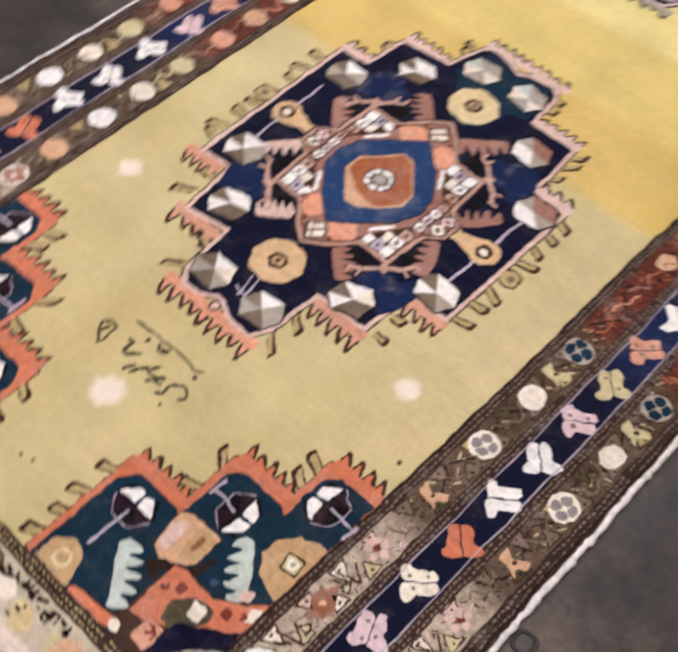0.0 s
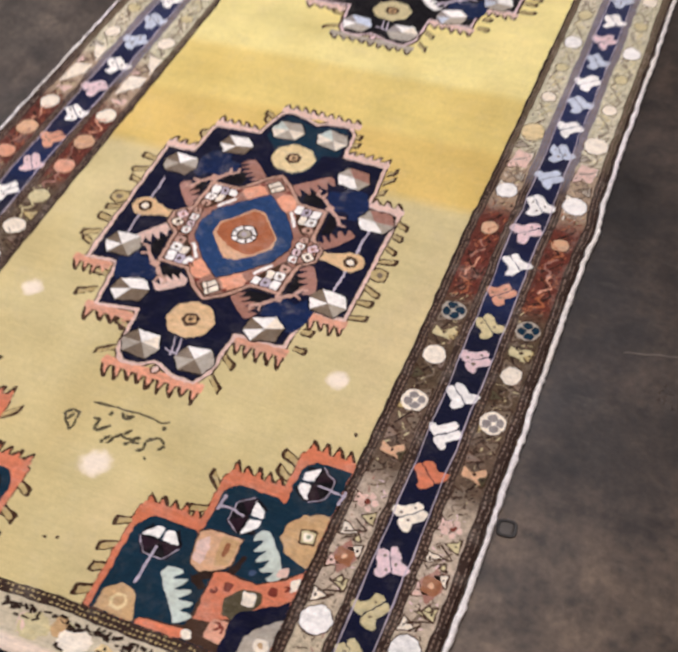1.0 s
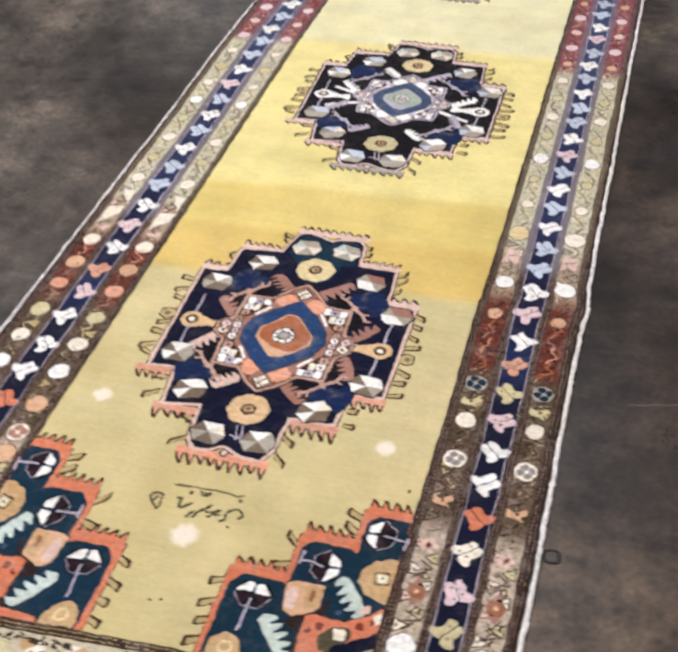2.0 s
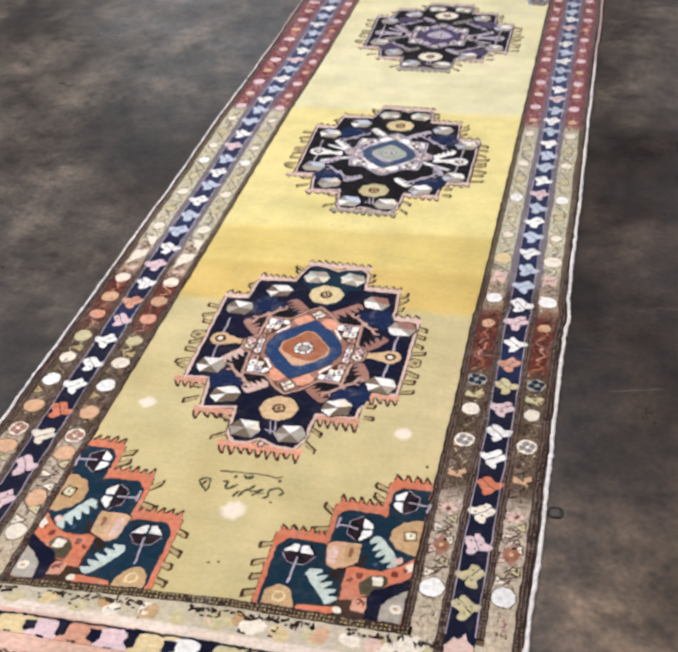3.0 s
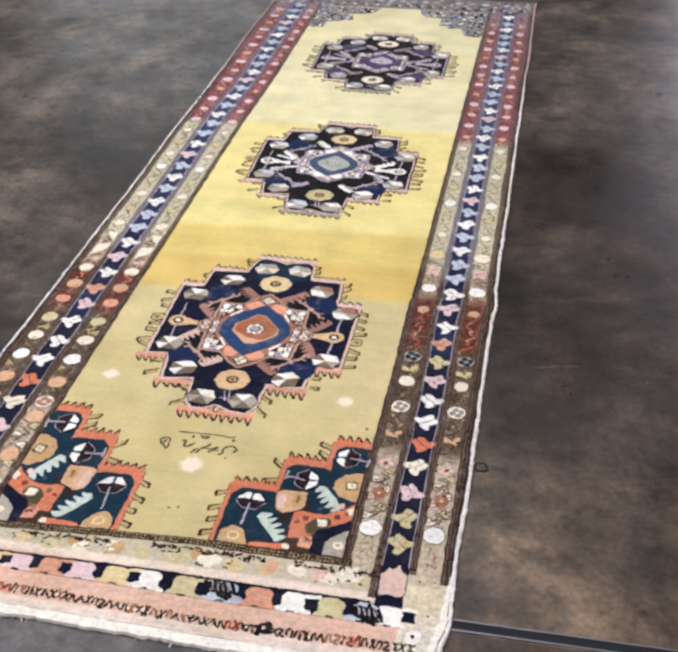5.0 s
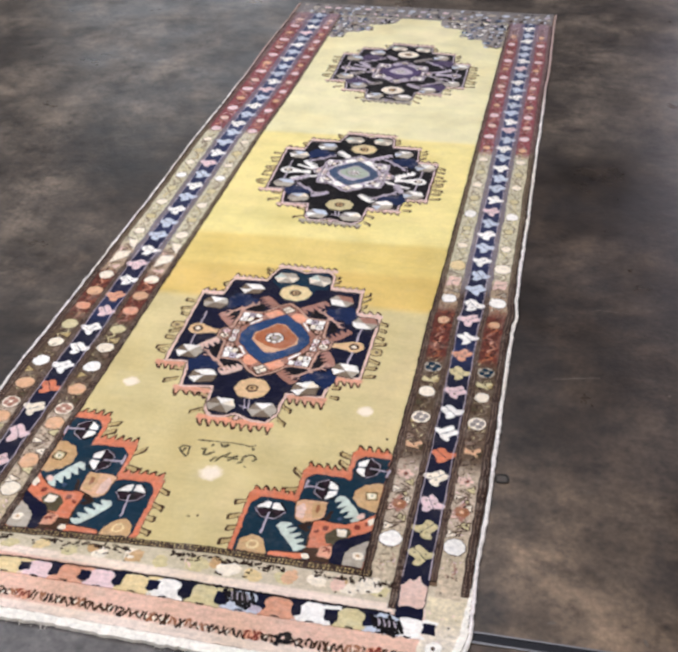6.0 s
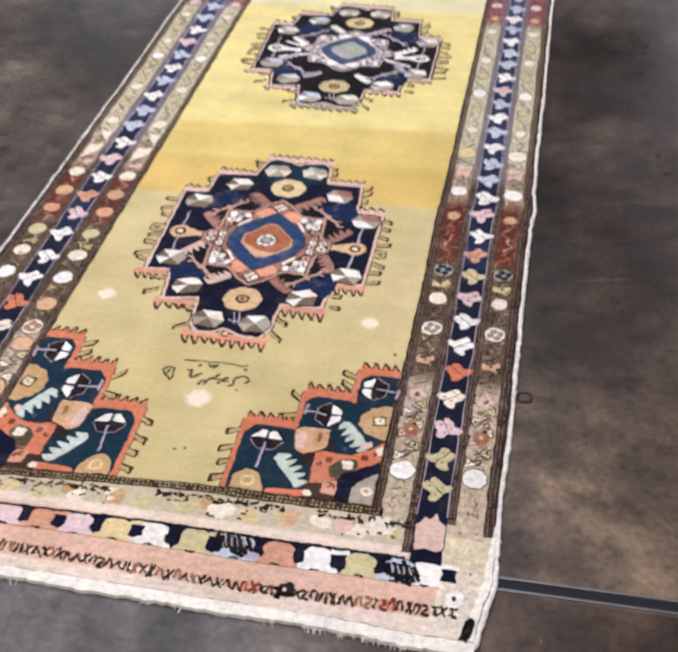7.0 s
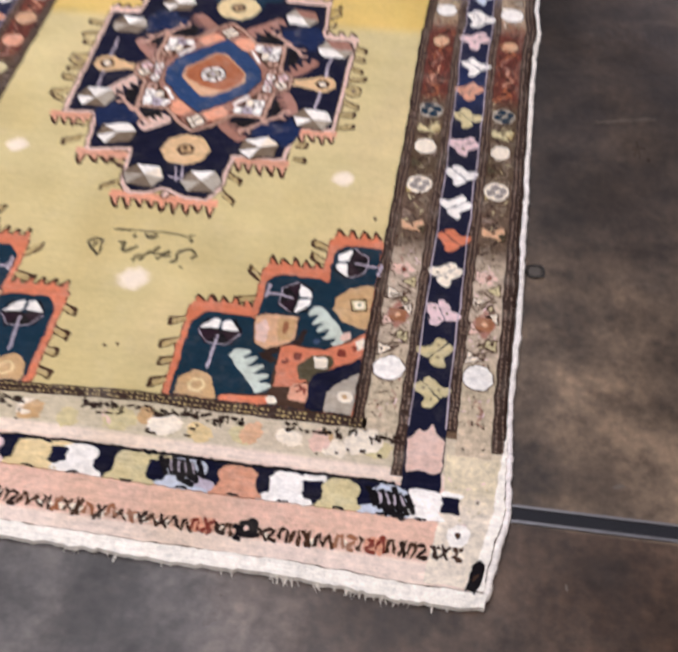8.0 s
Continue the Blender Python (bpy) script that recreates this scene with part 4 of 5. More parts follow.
            core("boxed_square", [(square(k + 0.0026), "outline", 2.7), (square(k), ("white", "rose", "white", p["bars"], "rose", "ivory")[m], 3.2), (square(k * 0.46, 0.0006), "outline" if m % 2 else "mauve", 3.7)], count + 30)
    for v in (1, -1):
        count += 1
        block = lambda k, ky=None: turned([(-k, -(ky or k)), (k, -(ky or k)), (k, ky or k), (-k, ky or k)], (0.002 * v, v * 0.139), 42)  # noqa: E731
        core("boxed_square", [(block(0.0160), "outline", 2.6), (block(0.0130), "ivory", 3.2), (turned(bar((-0.014, 0), (0.014, 0), 0.0028), (0.002 * v, v * 0.139), 42), "outline", 3.7),
                              (turned(bar((-0.005, -0.013), (-0.005, 0.013), 0.0022), (0.002 * v, v * 0.139), 42), "taupe", 3.75)], count)
    core("centre_octagon", [(grown(octo, 0.0012), "brown", 4.6), (octo, p["blue"], 5)], 32)
    warm = [(0.008, 0.062), (0.032, 0.040), (0.056, 0.011), (0.058, -0.012), (0.036, -0.040), (0.024, -0.046), (0.004, -0.044), (-0.020, -0.034), (-0.050, -0.014), (-0.052, 0.012), (-0.032, 0.035), (-0.008, 0.063)]
    core("centre_heart", [(heart, p["heart_low"], 5.6), (warm, p["heart"], 6.2)], 33)
    flower = [(ring(0.0255, 10), "outline", 6.8), (ring(0.0228, 10), "white", 7.3)]
    flower += [(bar((0.013 * math.cos(radians(a)), 0.013 * math.sin(radians(a))), (0.0235 * math.cos(radians(a)), 0.0235 * math.sin(radians(a))), 0.0032), "outline", 7.6) for a in (12, 62, 118, 170, 205, 250, 300, 338)]
    flower += [(ring(0.0150, 9), "outline", 7.8), (ring(0.0118, 8), "stone", 8.2), (ring(0.0060, 6), "lilac", 8.5)]
    core("centre_flower", flower, 34)
    return body


NEAR = {"lobe": "teal", "bars": "frame_pink", "inner": "mauve", "slim": 0.88, "block": "coral", "tooth_low": "coral", "tooth_mid": "salmon", "tooth_top": "pink", "tab": "straw", "line": "pink", "ground": "navy", "reserve": "deep", "light": ["white", "white"], "dark": ["taupe", "taupe"],
        "roundel": ("buff", "cream"), "frame": "salmon", "side_roundel": "buff", "leaf": ["mauve", "mauve", "mauve", "pink"], "hook": "frame_pink", "box": "lilac", "blue": "blue", "heart": "rust", "heart_low": "peach"}
MIDDLE = NEAR | {"lobe": "black", "bars": "lilac", "inner": "lilac", "block": "white", "tooth_low": "stone", "tooth_mid": "pink", "tooth_top": "pink", "line": "rose", "ground": "black", "light": ["white", "ice"], "dark": ["stone", "grey"], "roundel": ("olive", "cream"), "frame": "white",
                 "side_roundel": "white", "leaf": ["white", "lilac"], "hook": "lilac", "blue": "slate", "heart": "celadon", "heart_low": "lilac", "rays": True, "rise": 0.022, "core": 0.85, "slim": 0.72, "tooth": 0.024, "line_width": 0.0058}
FAR = MIDDLE | {"rise": 0.0, "bars": "lilac", "inner": "violet", "block": "lilac", "line": "lilac", "roundel": ("ivory", "ivory"), "frame": "lilac", "heart": "lilac", "heart_low": "violet", "blue": "violet", "reserve": "violet", "side_roundel": "lilac", "leaf": ["lilac", "grey"], "core": 0.80}
medallion(0.0, 0.0, 1.0, 1.0, NEAR, 1, "stepped navy medallion with white rosettes and rust centre")
medallion(0.010, 0.976, 1.055, 0.945, MIDDLE, 2, "stepped black medallion with lilac panel and sage centre")
medallion(0.014, 1.955, 1.055, 0.905, FAR, 3, "stepped black medallion with mauve panel and violet centre")


def spandrel(s, seed):
    """The corner piece of the near end; s mirrors it."""
    m = lambda pts: [(s * x, y) for x, y in pts]  # noqa: E731
    band = [(0.094, -0.744), (0.094, -0.572), (0.190, -0.572), (0.190, -0.478), (0.283, -0.478), (0.283, -0.400), (FX - 0.001, -0.400), (FX - 0.001, -0.744)]
    teal = [(0.105, -0.744), (0.104, -0.604), (0.122, -0.583), (0.188, -0.583), (0.199, -0.592), (0.199, -0.508), (0.216, -0.489), (0.282, -0.489), (0.293, -0.497), (0.293, -0.430), (0.311, -0.409), (FX - 0.002, -0.409), (FX - 0.002, -0.744)]
    areas = []
    for x0, x1, y in ((0.098, 0.190, -0.570), (0.194, 0.283, -0.476), (0.288, 0.366, -0.398)):
        areas += teeth(x0, x1, y, 1, "orange", 0.026, 0.0195)
    for x, y0, y1 in ((0.094, -0.735, -0.585), (0.190, -0.562, -0.482), (0.283, -0.470, -0.405)):
        areas += tabs(x, y0, y1, -1, "straw", 0.034, 0.028, 0.003)
    areas += [(grown(band, 0.0016), "umber", 0.6), (band, "orange", 1.2), (teal, "teal", 1.8)]
    body = woven("spandrel", [(m(p), c, l) for p, c, l in areas], rug, "stepped corner piece in dark teal with orange band", seed)

    def area(name, items, n):
        return woven(name, [(m(p), c, l + 1.2) for p, c, l in items], body, seed=seed * 30 + n)

    for n, (x, y, t) in enumerate(((0.150, -0.618, 6), (0.252, -0.535, -95 * s), (0.322, -0.449, 80 * s))):
        gem(body, s * x, y, t, 0.88, seed=seed * 11 + n, tones=("teal", "black", "maroon", "black", "maroon", "black"), rim="teal")
    for n, (x, y, t) in enumerate(((0.150, -0.618, 0), (0.252, -0.535, -90), (0.322, -0.449, 90))):
        petals = [turned(q, (x, y), t) for q in ([(-0.031, 0.001), (-0.014, 0.022), (-0.002, 0.022), (-0.003, 0.003)], [(0.031, 0.001), (0.014, 0.022), (0.002, 0.022), (0.003, 0.003)])]
        for k, q in enumerate(petals):
            area("petal", [(q, "white", 3.0)], 1 + n + 30 * k)
        rays = [((0, -0.006), (-0.003, -0.072 if n == 0 else -0.050), 0.0036), ((-0.033, -0.002), (-0.016, -0.025), 0.0012), ((0.033, -0.002), (0.016, -0.025), 0.0012), ((-0.016, -0.025), (0.016, -0.025), 0.0012)]
        if n:
            rays.append(((-0.022, -0.046), (0.006, -0.048), 0.0036))
        area("stem", [(turned(bar(a, b, w), (x, y), t), "lilac", 2.9 + 0.05 * k) for k, (a, b, w) in enumerate(rays)], 14 + n)
    comb_leaf(body, (s * 0.178, -0.650), (s * 0.232, -0.722), 0.025, "mint", 5, s, 2.5, seed + 5)
    comb_leaf(body, (s * 0.284, -0.547), (s * 0.336, -0.614), 0.024, "mint", 5, -s, 2.5, seed + 6)
    area("leaf_foot", [([(0.327, -0.600), (0.341, -0.592), (0.343, -0.607), (0.329, -0.611)], "pink", 4.2)], 10)
    area("small_star", [(turned(ring(0.0065, 5), (0.297, -0.616)), "slate", 1.2)], 9)
    block = [(0.196, -0.582), (0.209, -0.574), (0.230, -0.574), (0.262, -0.573), (0.262, -0.602), (0.260, -0.624), (0.240, -0.634), (0.229, -0.644), (0.204, -0.632)]
    area("peach_block", [(grown(block, 0.0016), "umber", 1.0), (block, "peach", 1.3), ([(0.231, -0.577), (0.260, -0.576), (0.259, -0.604), (0.257, -0.621), (0.239, -0.626), (0.234, -0.604)], "tan", 1.6), ([(0.240, -0.586), (0.252, -0.586), (0.250, -0.608), (0.242, -0.610)], "cinnamon", 1.9), ([(0.204, -0.626), (0.201, -0.598), (0.212, -0.582), (0.222, -0.600), (0.222, -0.632)], "pink", 1.7),
                         ([(0.208, -0.640), (0.216, -0.652), (0.228, -0.640), (0.246, -0.632), (0.262, -0.628), (0.270, -0.596), (0.278, -0.596), (0.272, -0.634), (0.250, -0.642), (0.232, -0.652), (0.246, -0.658), (0.236, -0.668), (0.220, -0.660)], "brown", 1.5)], 4)
    lobes = [(0.366 - (0.059 if k % 2 else 0.055) * math.sin(math.pi * k / 12), -0.538 + (0.047 if k % 2 else 0.044) * math.cos(math.pi * k / 12)) for k in range(13)]
    area("half_roundel", [(lobes, "tan", 1.2)] + [(turned(ring(r, 4), (0.347, -0.536), 33), c, l) for r, c, l in ((0.0185, "outline", 1.8), (0.0145, "olive", 2.3), (0.0100, "ivory", 2.6), (0.0055, "sage", 2.9))], 5)
    # An orange frame with red squares round an olive panel, and a navy bow across the corner.
    scroll = [(0.000, 0.000), (0.010, 0.004), (0.016, -0.004), (0.010, -0.012), (0.002, -0.008), (0.007, -0.005), (0.010, -0.003), (0.006, 0.000)]
    edge = [(0.246, -0.634), (0.262, -0.629), (0.289, -0.633), (0.313, -0.630), (0.340, -0.614), (0.366, -0.590)]
    area("lower_panel", [([(0.172, -0.743), (0.176, -0.733), (0.243, -0.722), (0.246, -0.634), (0.262, -0.629), (0.310, -0.630), (0.366, -0.590), (0.366, -0.743)], "umber", 1.2),
                         (edge + [(0.366, -0.640), (0.330, -0.664), (0.300, -0.690), (0.278, -0.700), (0.270, -0.706), (0.249, -0.708)], "orange", 1.6),
                         ([(0.276, -0.664), (0.292, -0.645), (0.320, -0.640), (0.329, -0.657), (0.305, -0.690), (0.281, -0.692)], "ink", 1.9), ([(0.272, -0.700), (0.298, -0.697), (0.302, -0.732), (0.272, -0.728)], "salmon", 1.95),
                         ([(0.174, -0.743), (0.178, -0.734), (0.244, -0.726), (0.246, -0.743)], "orange", 1.6), ([(0.295, -0.648), (0.317, -0.645), (0.319, -0.666), (0.300, -0.668)], "ivory", 2.4),
                         ([(0.352, -0.610), (0.366, -0.600), (0.366, -0.622), (0.356, -0.628)], "ivory", 2.4), (turned(ring(0.009, 6), (0.250, -0.733)), "ivory", 2.4)]
         + [([(x - 0.0065, y - 0.006), (x + 0.0055, y - 0.007), (x + 0.0065, y + 0.0065), (x - 0.006, y + 0.007)], "red", 2.3) for x, y in ((0.273, -0.648), (0.335, -0.634))]
         + [(turned(scroll, q, t, h, h), "red", 2.4 + 0.05 * n) for n, (q, t, h) in enumerate((((0.254, -0.652), -40, 0.8), ((0.346, -0.622), 20, 0.7), ((0.276, -0.706), 10, 0.9), ((0.283, -0.716), 60, 0.9)))], 6)
    bow_out = [(0.300, -0.743), (0.297, -0.700), (0.304, -0.680), (0.334, -0.661), (0.366, -0.641)]
    bow_in = [(0.366, -0.668), (0.345, -0.684), (0.325, -0.707), (0.323, -0.743)]
    area("dark_bar", [(bow_out + bow_in, "navy", 2.6), (bow_in + [(0.366, -0.743)], "stone", 2.6),
                      (turned(ring(0.012), (0.352, -0.714)), "ivory", 3.2), (turned(ring(0.005), (0.352, -0.714)), "tan", 3.8)], 7)
    area("corner_roundel", [([(0.110, -0.743), (0.112, -0.712), (0.132, -0.694), (0.156, -0.702), (0.168, -0.728), (0.172, -0.743)], "tan", 1.4), (turned(ring(0.014), (0.139, -0.722)), "cream", 2.0), (turned(ring(0.009), (0.139, -0.722)), "tan", 2.5)], 8)
    return body


spandrel(1, 21)
spandrel(-1, 22)


def far_spandrel(s, seed):
    """The grey corner piece of the far end, crowded with dark and pale marks."""
    rng = random.Random(seed)
    out = [(0.366, 2.325), (0.330, 2.322), (0.296, 2.352), (0.288, 2.405), (0.240, 2.410), (0.222, 2.450), (0.214, 2.520), (0.150, 2.530), (0.100, 2.565), (0.090, 2.625), (0.366, 2.625)]
    body = woven("far_spandrel", [([(s * x, y) for x, y in out], "grey", 0.8)], rug, "stepped grey corner piece with black and white marks", seed, jitter=0.004)
    n = 0
    for j in range(9):
        for i in range(7):
            x, y = 0.350 - 0.037 * i + rng.uniform(-0.008, 0.008), 2.335 + 0.037 * j + rng.uniform(-0.008, 0.008)
            if x < 0.105 or y < 2.325 + (0.085 if x < 0.29 else 0) + (0.115 if x < 0.20 else 0) or y > 2.615:
                continue
            r = rng.uniform(0.013, 0.023)
            areas = [(turned(ring(r, 6, r * rng.uniform(0.6, 1.1)), (s * x, y), rng.uniform(0, 90)), rng.choice(("black", "navy", "slate", "slate", "taupe", "grey")), 2.2)]
            areas.append((turned(ring(r * 0.6, 5, r * 0.45), (s * x + rng.uniform(-0.01, 0.01), y + rng.uniform(-0.01, 0.01)), rng.uniform(0, 90)), rng.choice(("lilac", "white", "stone", "ice")), 2.8))
            woven("far_bud", areas, body, seed=seed * 99 + n)
            n += 1
    return body


far_spandrel(1, 31)
far_spandrel(-1, 32)


def blossom(parent, x, y, turn, colour, seed, size=1.0):
    """A split blossom: two barbed leaves along a slit, like an arrow's feathers."""
    rng = random.Random(seed)
    k = lambda v: v * size * rng.uniform(0.9, 1.1)  # noqa: E731
    areas = []
    for s in (1, -1):
        leaf = [(k(0.023), s * 0.0010), (k(0.0255), s * k(0.008)), (k(0.022), s * k(0.0165)), (k(0.008), s * k(0.0175)), (k(-0.003), s * k(0.0165)), (k(-0.008), s * k(0.0205)), (k(-0.010), s * k(0.0265)),
                (k(-0.019), s * k(0.0280)), (k(-0.0255), s * k(0.0185)), (k(-0.0235), s * k(0.007)), (k(-0.021), s * 0.0010)]
        areas.append((turned(leaf, (x, y), turn), colour, 1))
    if rng.random() < 0.6:
        areas += [(turned(ring(0.0030, 5), turned([q], (x, y), turn)[0]), "taupe", 1.6) for q in ((0.010, 0.007), (-0.008, -0.008), (-0.012, 0.009))[:rng.choice((2, 3))]]
    return woven("blossom", areas, parent, seed=seed, step=0.004, soft=0.0028)


RIGHT_ROW = ["olive", "olive", "rose", "ivory", "orange", "white", "white", "rose", "olive", "salmon", "white", "rose"]
FAR_ROW = ["ice", "white", "ice", "rose", "white", "ice", "ice", "white"]
for s, side in ((1, RIGHT), (-1, LEFT)):
    for i in range(42):
        y = -0.686 + 0.0797 * i if s > 0 else -0.655 + 0.0861 * i
        if y > 2.63:
            break
        rng = random.Random(100 * i + s)
        near = RIGHT_ROW if s > 0 else ["olive", "rose", "rose", "ivory", "orange", "white", "white", "white", "rose", "salmon", "white", "rose"]
        colour = near[i] if i < len(near) else FAR_ROW[i % len(FAR_ROW)]
        blossom(side[3], s * 0.4735 + rng.uniform(-0.003, 0.003), y + rng.uniform(-0.004, 0.004), (43 if i % 2 else 128) + rng.uniform(-11, 11), colour, 1000 + 100 * i + s, 0.94 if i < 11 else 0.98)
    for x in (0.4475, 0.4985):
        b = bmesh.new()
        rng = random.Random(3)
        for j in range(84):
            y = -0.75 + 0.04 * j
            tuft(b, bar((s * (x + rng.uniform(-0.0006, 0.0006)), y), (s * x, y + 0.04), 0.0017), TOP + 0.0006, 0, rng, 0, 0)
        for v in b.verts:
            v.co = lie(*v.co)
        part("edge_line", b, W["lilac"], side[3], "thin pale line")


def dot(parent, x, y, colour, seed, r=0.0195):
    rng = random.Random(seed)
    rim = ring(r * rng.uniform(0.92, 1.08), 9, r * rng.uniform(0.92, 1.1), rng.uniform(0, 40))
    return woven("dot", [(turned(grown(rim, 0.0018), (x, y)), "umber", 0.7), (turned(rim, (x, y)), colour, 1.2)], parent, seed=seed, step=0.004)


def crossed_dot(parent, x, y, colour, heart, seed, k=1.0):
    """A wheel: a pale rim and cross over four dark petals."""
    areas = [(turned(grown(ring(0.0225, 10), 0.0016), (x, y)), "umber", 0.7), (turned(ring(0.0225, 10), (x, y)), colour, 1.0)]
    for i in range(4):
        areas.append((turned([(0.0035, -0.0020), (0.0095, -0.0095), (0.0165, -0.0075), (0.0190, 0.000), (0.0165, 0.0075), (0.0095, 0.0095), (0.0035, 0.0020)], (x, y), 20 + 90 * i, k, k), heart, 1.6))
    return woven("crossed_dot", areas, parent, seed=seed, step=0.004, jitter=0.0005)


def little_flower(parent, x, y, colour, seed):
    areas = [(turned(ring(0.0065, 6), (x + 0.011 * math.cos(i * 1.257), y + 0.011 * math.sin(i * 1.257))), colour, 1.0) for i in range(5)]
    return woven("little_flower", areas + [(turned(ring(0.005, 6), (x, y)), "red", 1.4)], parent, seed=seed, step=0.004)


def rust_diamond(parent, x, y, seed):
    areas = [(turned([(0, -0.030), (0.019, 0), (0, 0.030), (-0.019, 0)], (x, y)), "mauve", 0.8), (turned(ring(0.0185, 4), (x, y), 18), "cinnamon", 1.3), (turned(ring(0.006, 4), (x, y)), "peach", 1.8)]
    for dy in (-0.034, 0.034):
        areas += [(turned([(-0.010, -0.006), (0.010, -0.006), (0, 0.010)], (x + 0.008, y + dy)), "umber", 1.0), (turned([(-0.005, -0.004), (0.005, -0.004), (0, 0.005)], (x + 0.008, y + dy)), "olive", 1.5)]
    return woven("rust_diamond", areas, parent, seed=seed, step=0.004)


def zigzag(parent, x, y, colour, seed, h=0.022, w=0.017):
    areas = [(bar((x - w, y - h * 0.4), (x + w, y + h * 0.1), 0.0032), colour, 1.0), (bar((x + w, y + h * 0.1), (x - w * 0.4, y + h * 0.8), 0.003), colour, 1.1), (bar((x - w * 0.6, y - h * 0.9), (x + w * 0.3, y - h * 0.4), 0.0028), colour, 1.2)]
    return woven("zigzag", areas, parent, seed=seed)


def bow(parent, x, y, colour, seed):
    return woven("bow", [(turned([(-0.019, 0.012), (-0.004, 0.002), (0.015, 0.016), (0.019, 0.004), (0.006, -0.004), (0.016, -0.016), (-0.002, -0.010), (-0.018, -0.008)], (x, y)), colour, 1.0), (turned(ring(0.004, 5), (x, y)), "umber", 1.5)], parent, seed=seed, step=0.004)


def scribble(parent, x, y, colour, seed):
    """A short broken vine of a few strokes."""
    rng = random.Random(seed)
    areas, p = [], (x + rng.uniform(-0.012, 0.0), y - 0.020)
    for i in range(5):
        q = (x + rng.uniform(-0.016, 0.016), y - 0.020 + 0.010 * (i + 1))
        areas.append((bar(p, q, rng.uniform(0.0022, 0.0042)), colour, 0.9 + 0.1 * i))
        p = q
    return woven("vine_stroke", areas, parent, seed=seed)


def vine(parent, x, y0, y1, pitch, colour, seed, w=0.017, thick=0.0034):
    """A dark vine that zigzags across the stripe, broken where ornaments sit."""
    rng = random.Random(seed)
    areas, y, side, n = [], y0, 1, 0
    while y + pitch < y1:
        a, b = (x - side * w, y), (x + side * w, y + pitch)
        cut = rng.uniform(0.0, 0.12), rng.uniform(0.86, 1.0)
        p, q = [(a[0] + (b[0] - a[0]) * c, a[1] + (b[1] - a[1]) * c) for c in cut]
        areas.append((bar(p, q, thick * rng.uniform(0.7, 1.25)), colour, 0.55 + 0.02 * (n % 3)))
        y, side, n = y + pitch, -side, n + 1
    return woven("vine", areas, parent, seed=seed, jitter=0.0010)


def pennants(parent, x, y0, y1, pitch, fills, seed):
    """Small outlined triangles that hang from alternate edges of a stripe."""
    rng = random.Random(seed)
    y, side, n = y0, 1, 0
    while y + pitch < y1:
        h, w = pitch * rng.uniform(0.62, 0.84), 0.0155 * rng.uniform(0.8, 1.1)
        tri = [(x - side * 0.020, y), (x - side * 0.020, y + h), (x - side * 0.020 + side * w * 1.5, y + h * rng.uniform(0.35, 0.65))]
        woven("pennant", [(grown(tri, 0.0022), "umber", 0.62), (tri, fills[n % len(fills)], 0.8), (turned(ring(0.0028, 4), (x - side * 0.0155, y + h * 0.5)), "brown", 1.0)], parent, seed=seed + n, soft=0.0016)
        y, side, n = y + pitch, -side, n + 1


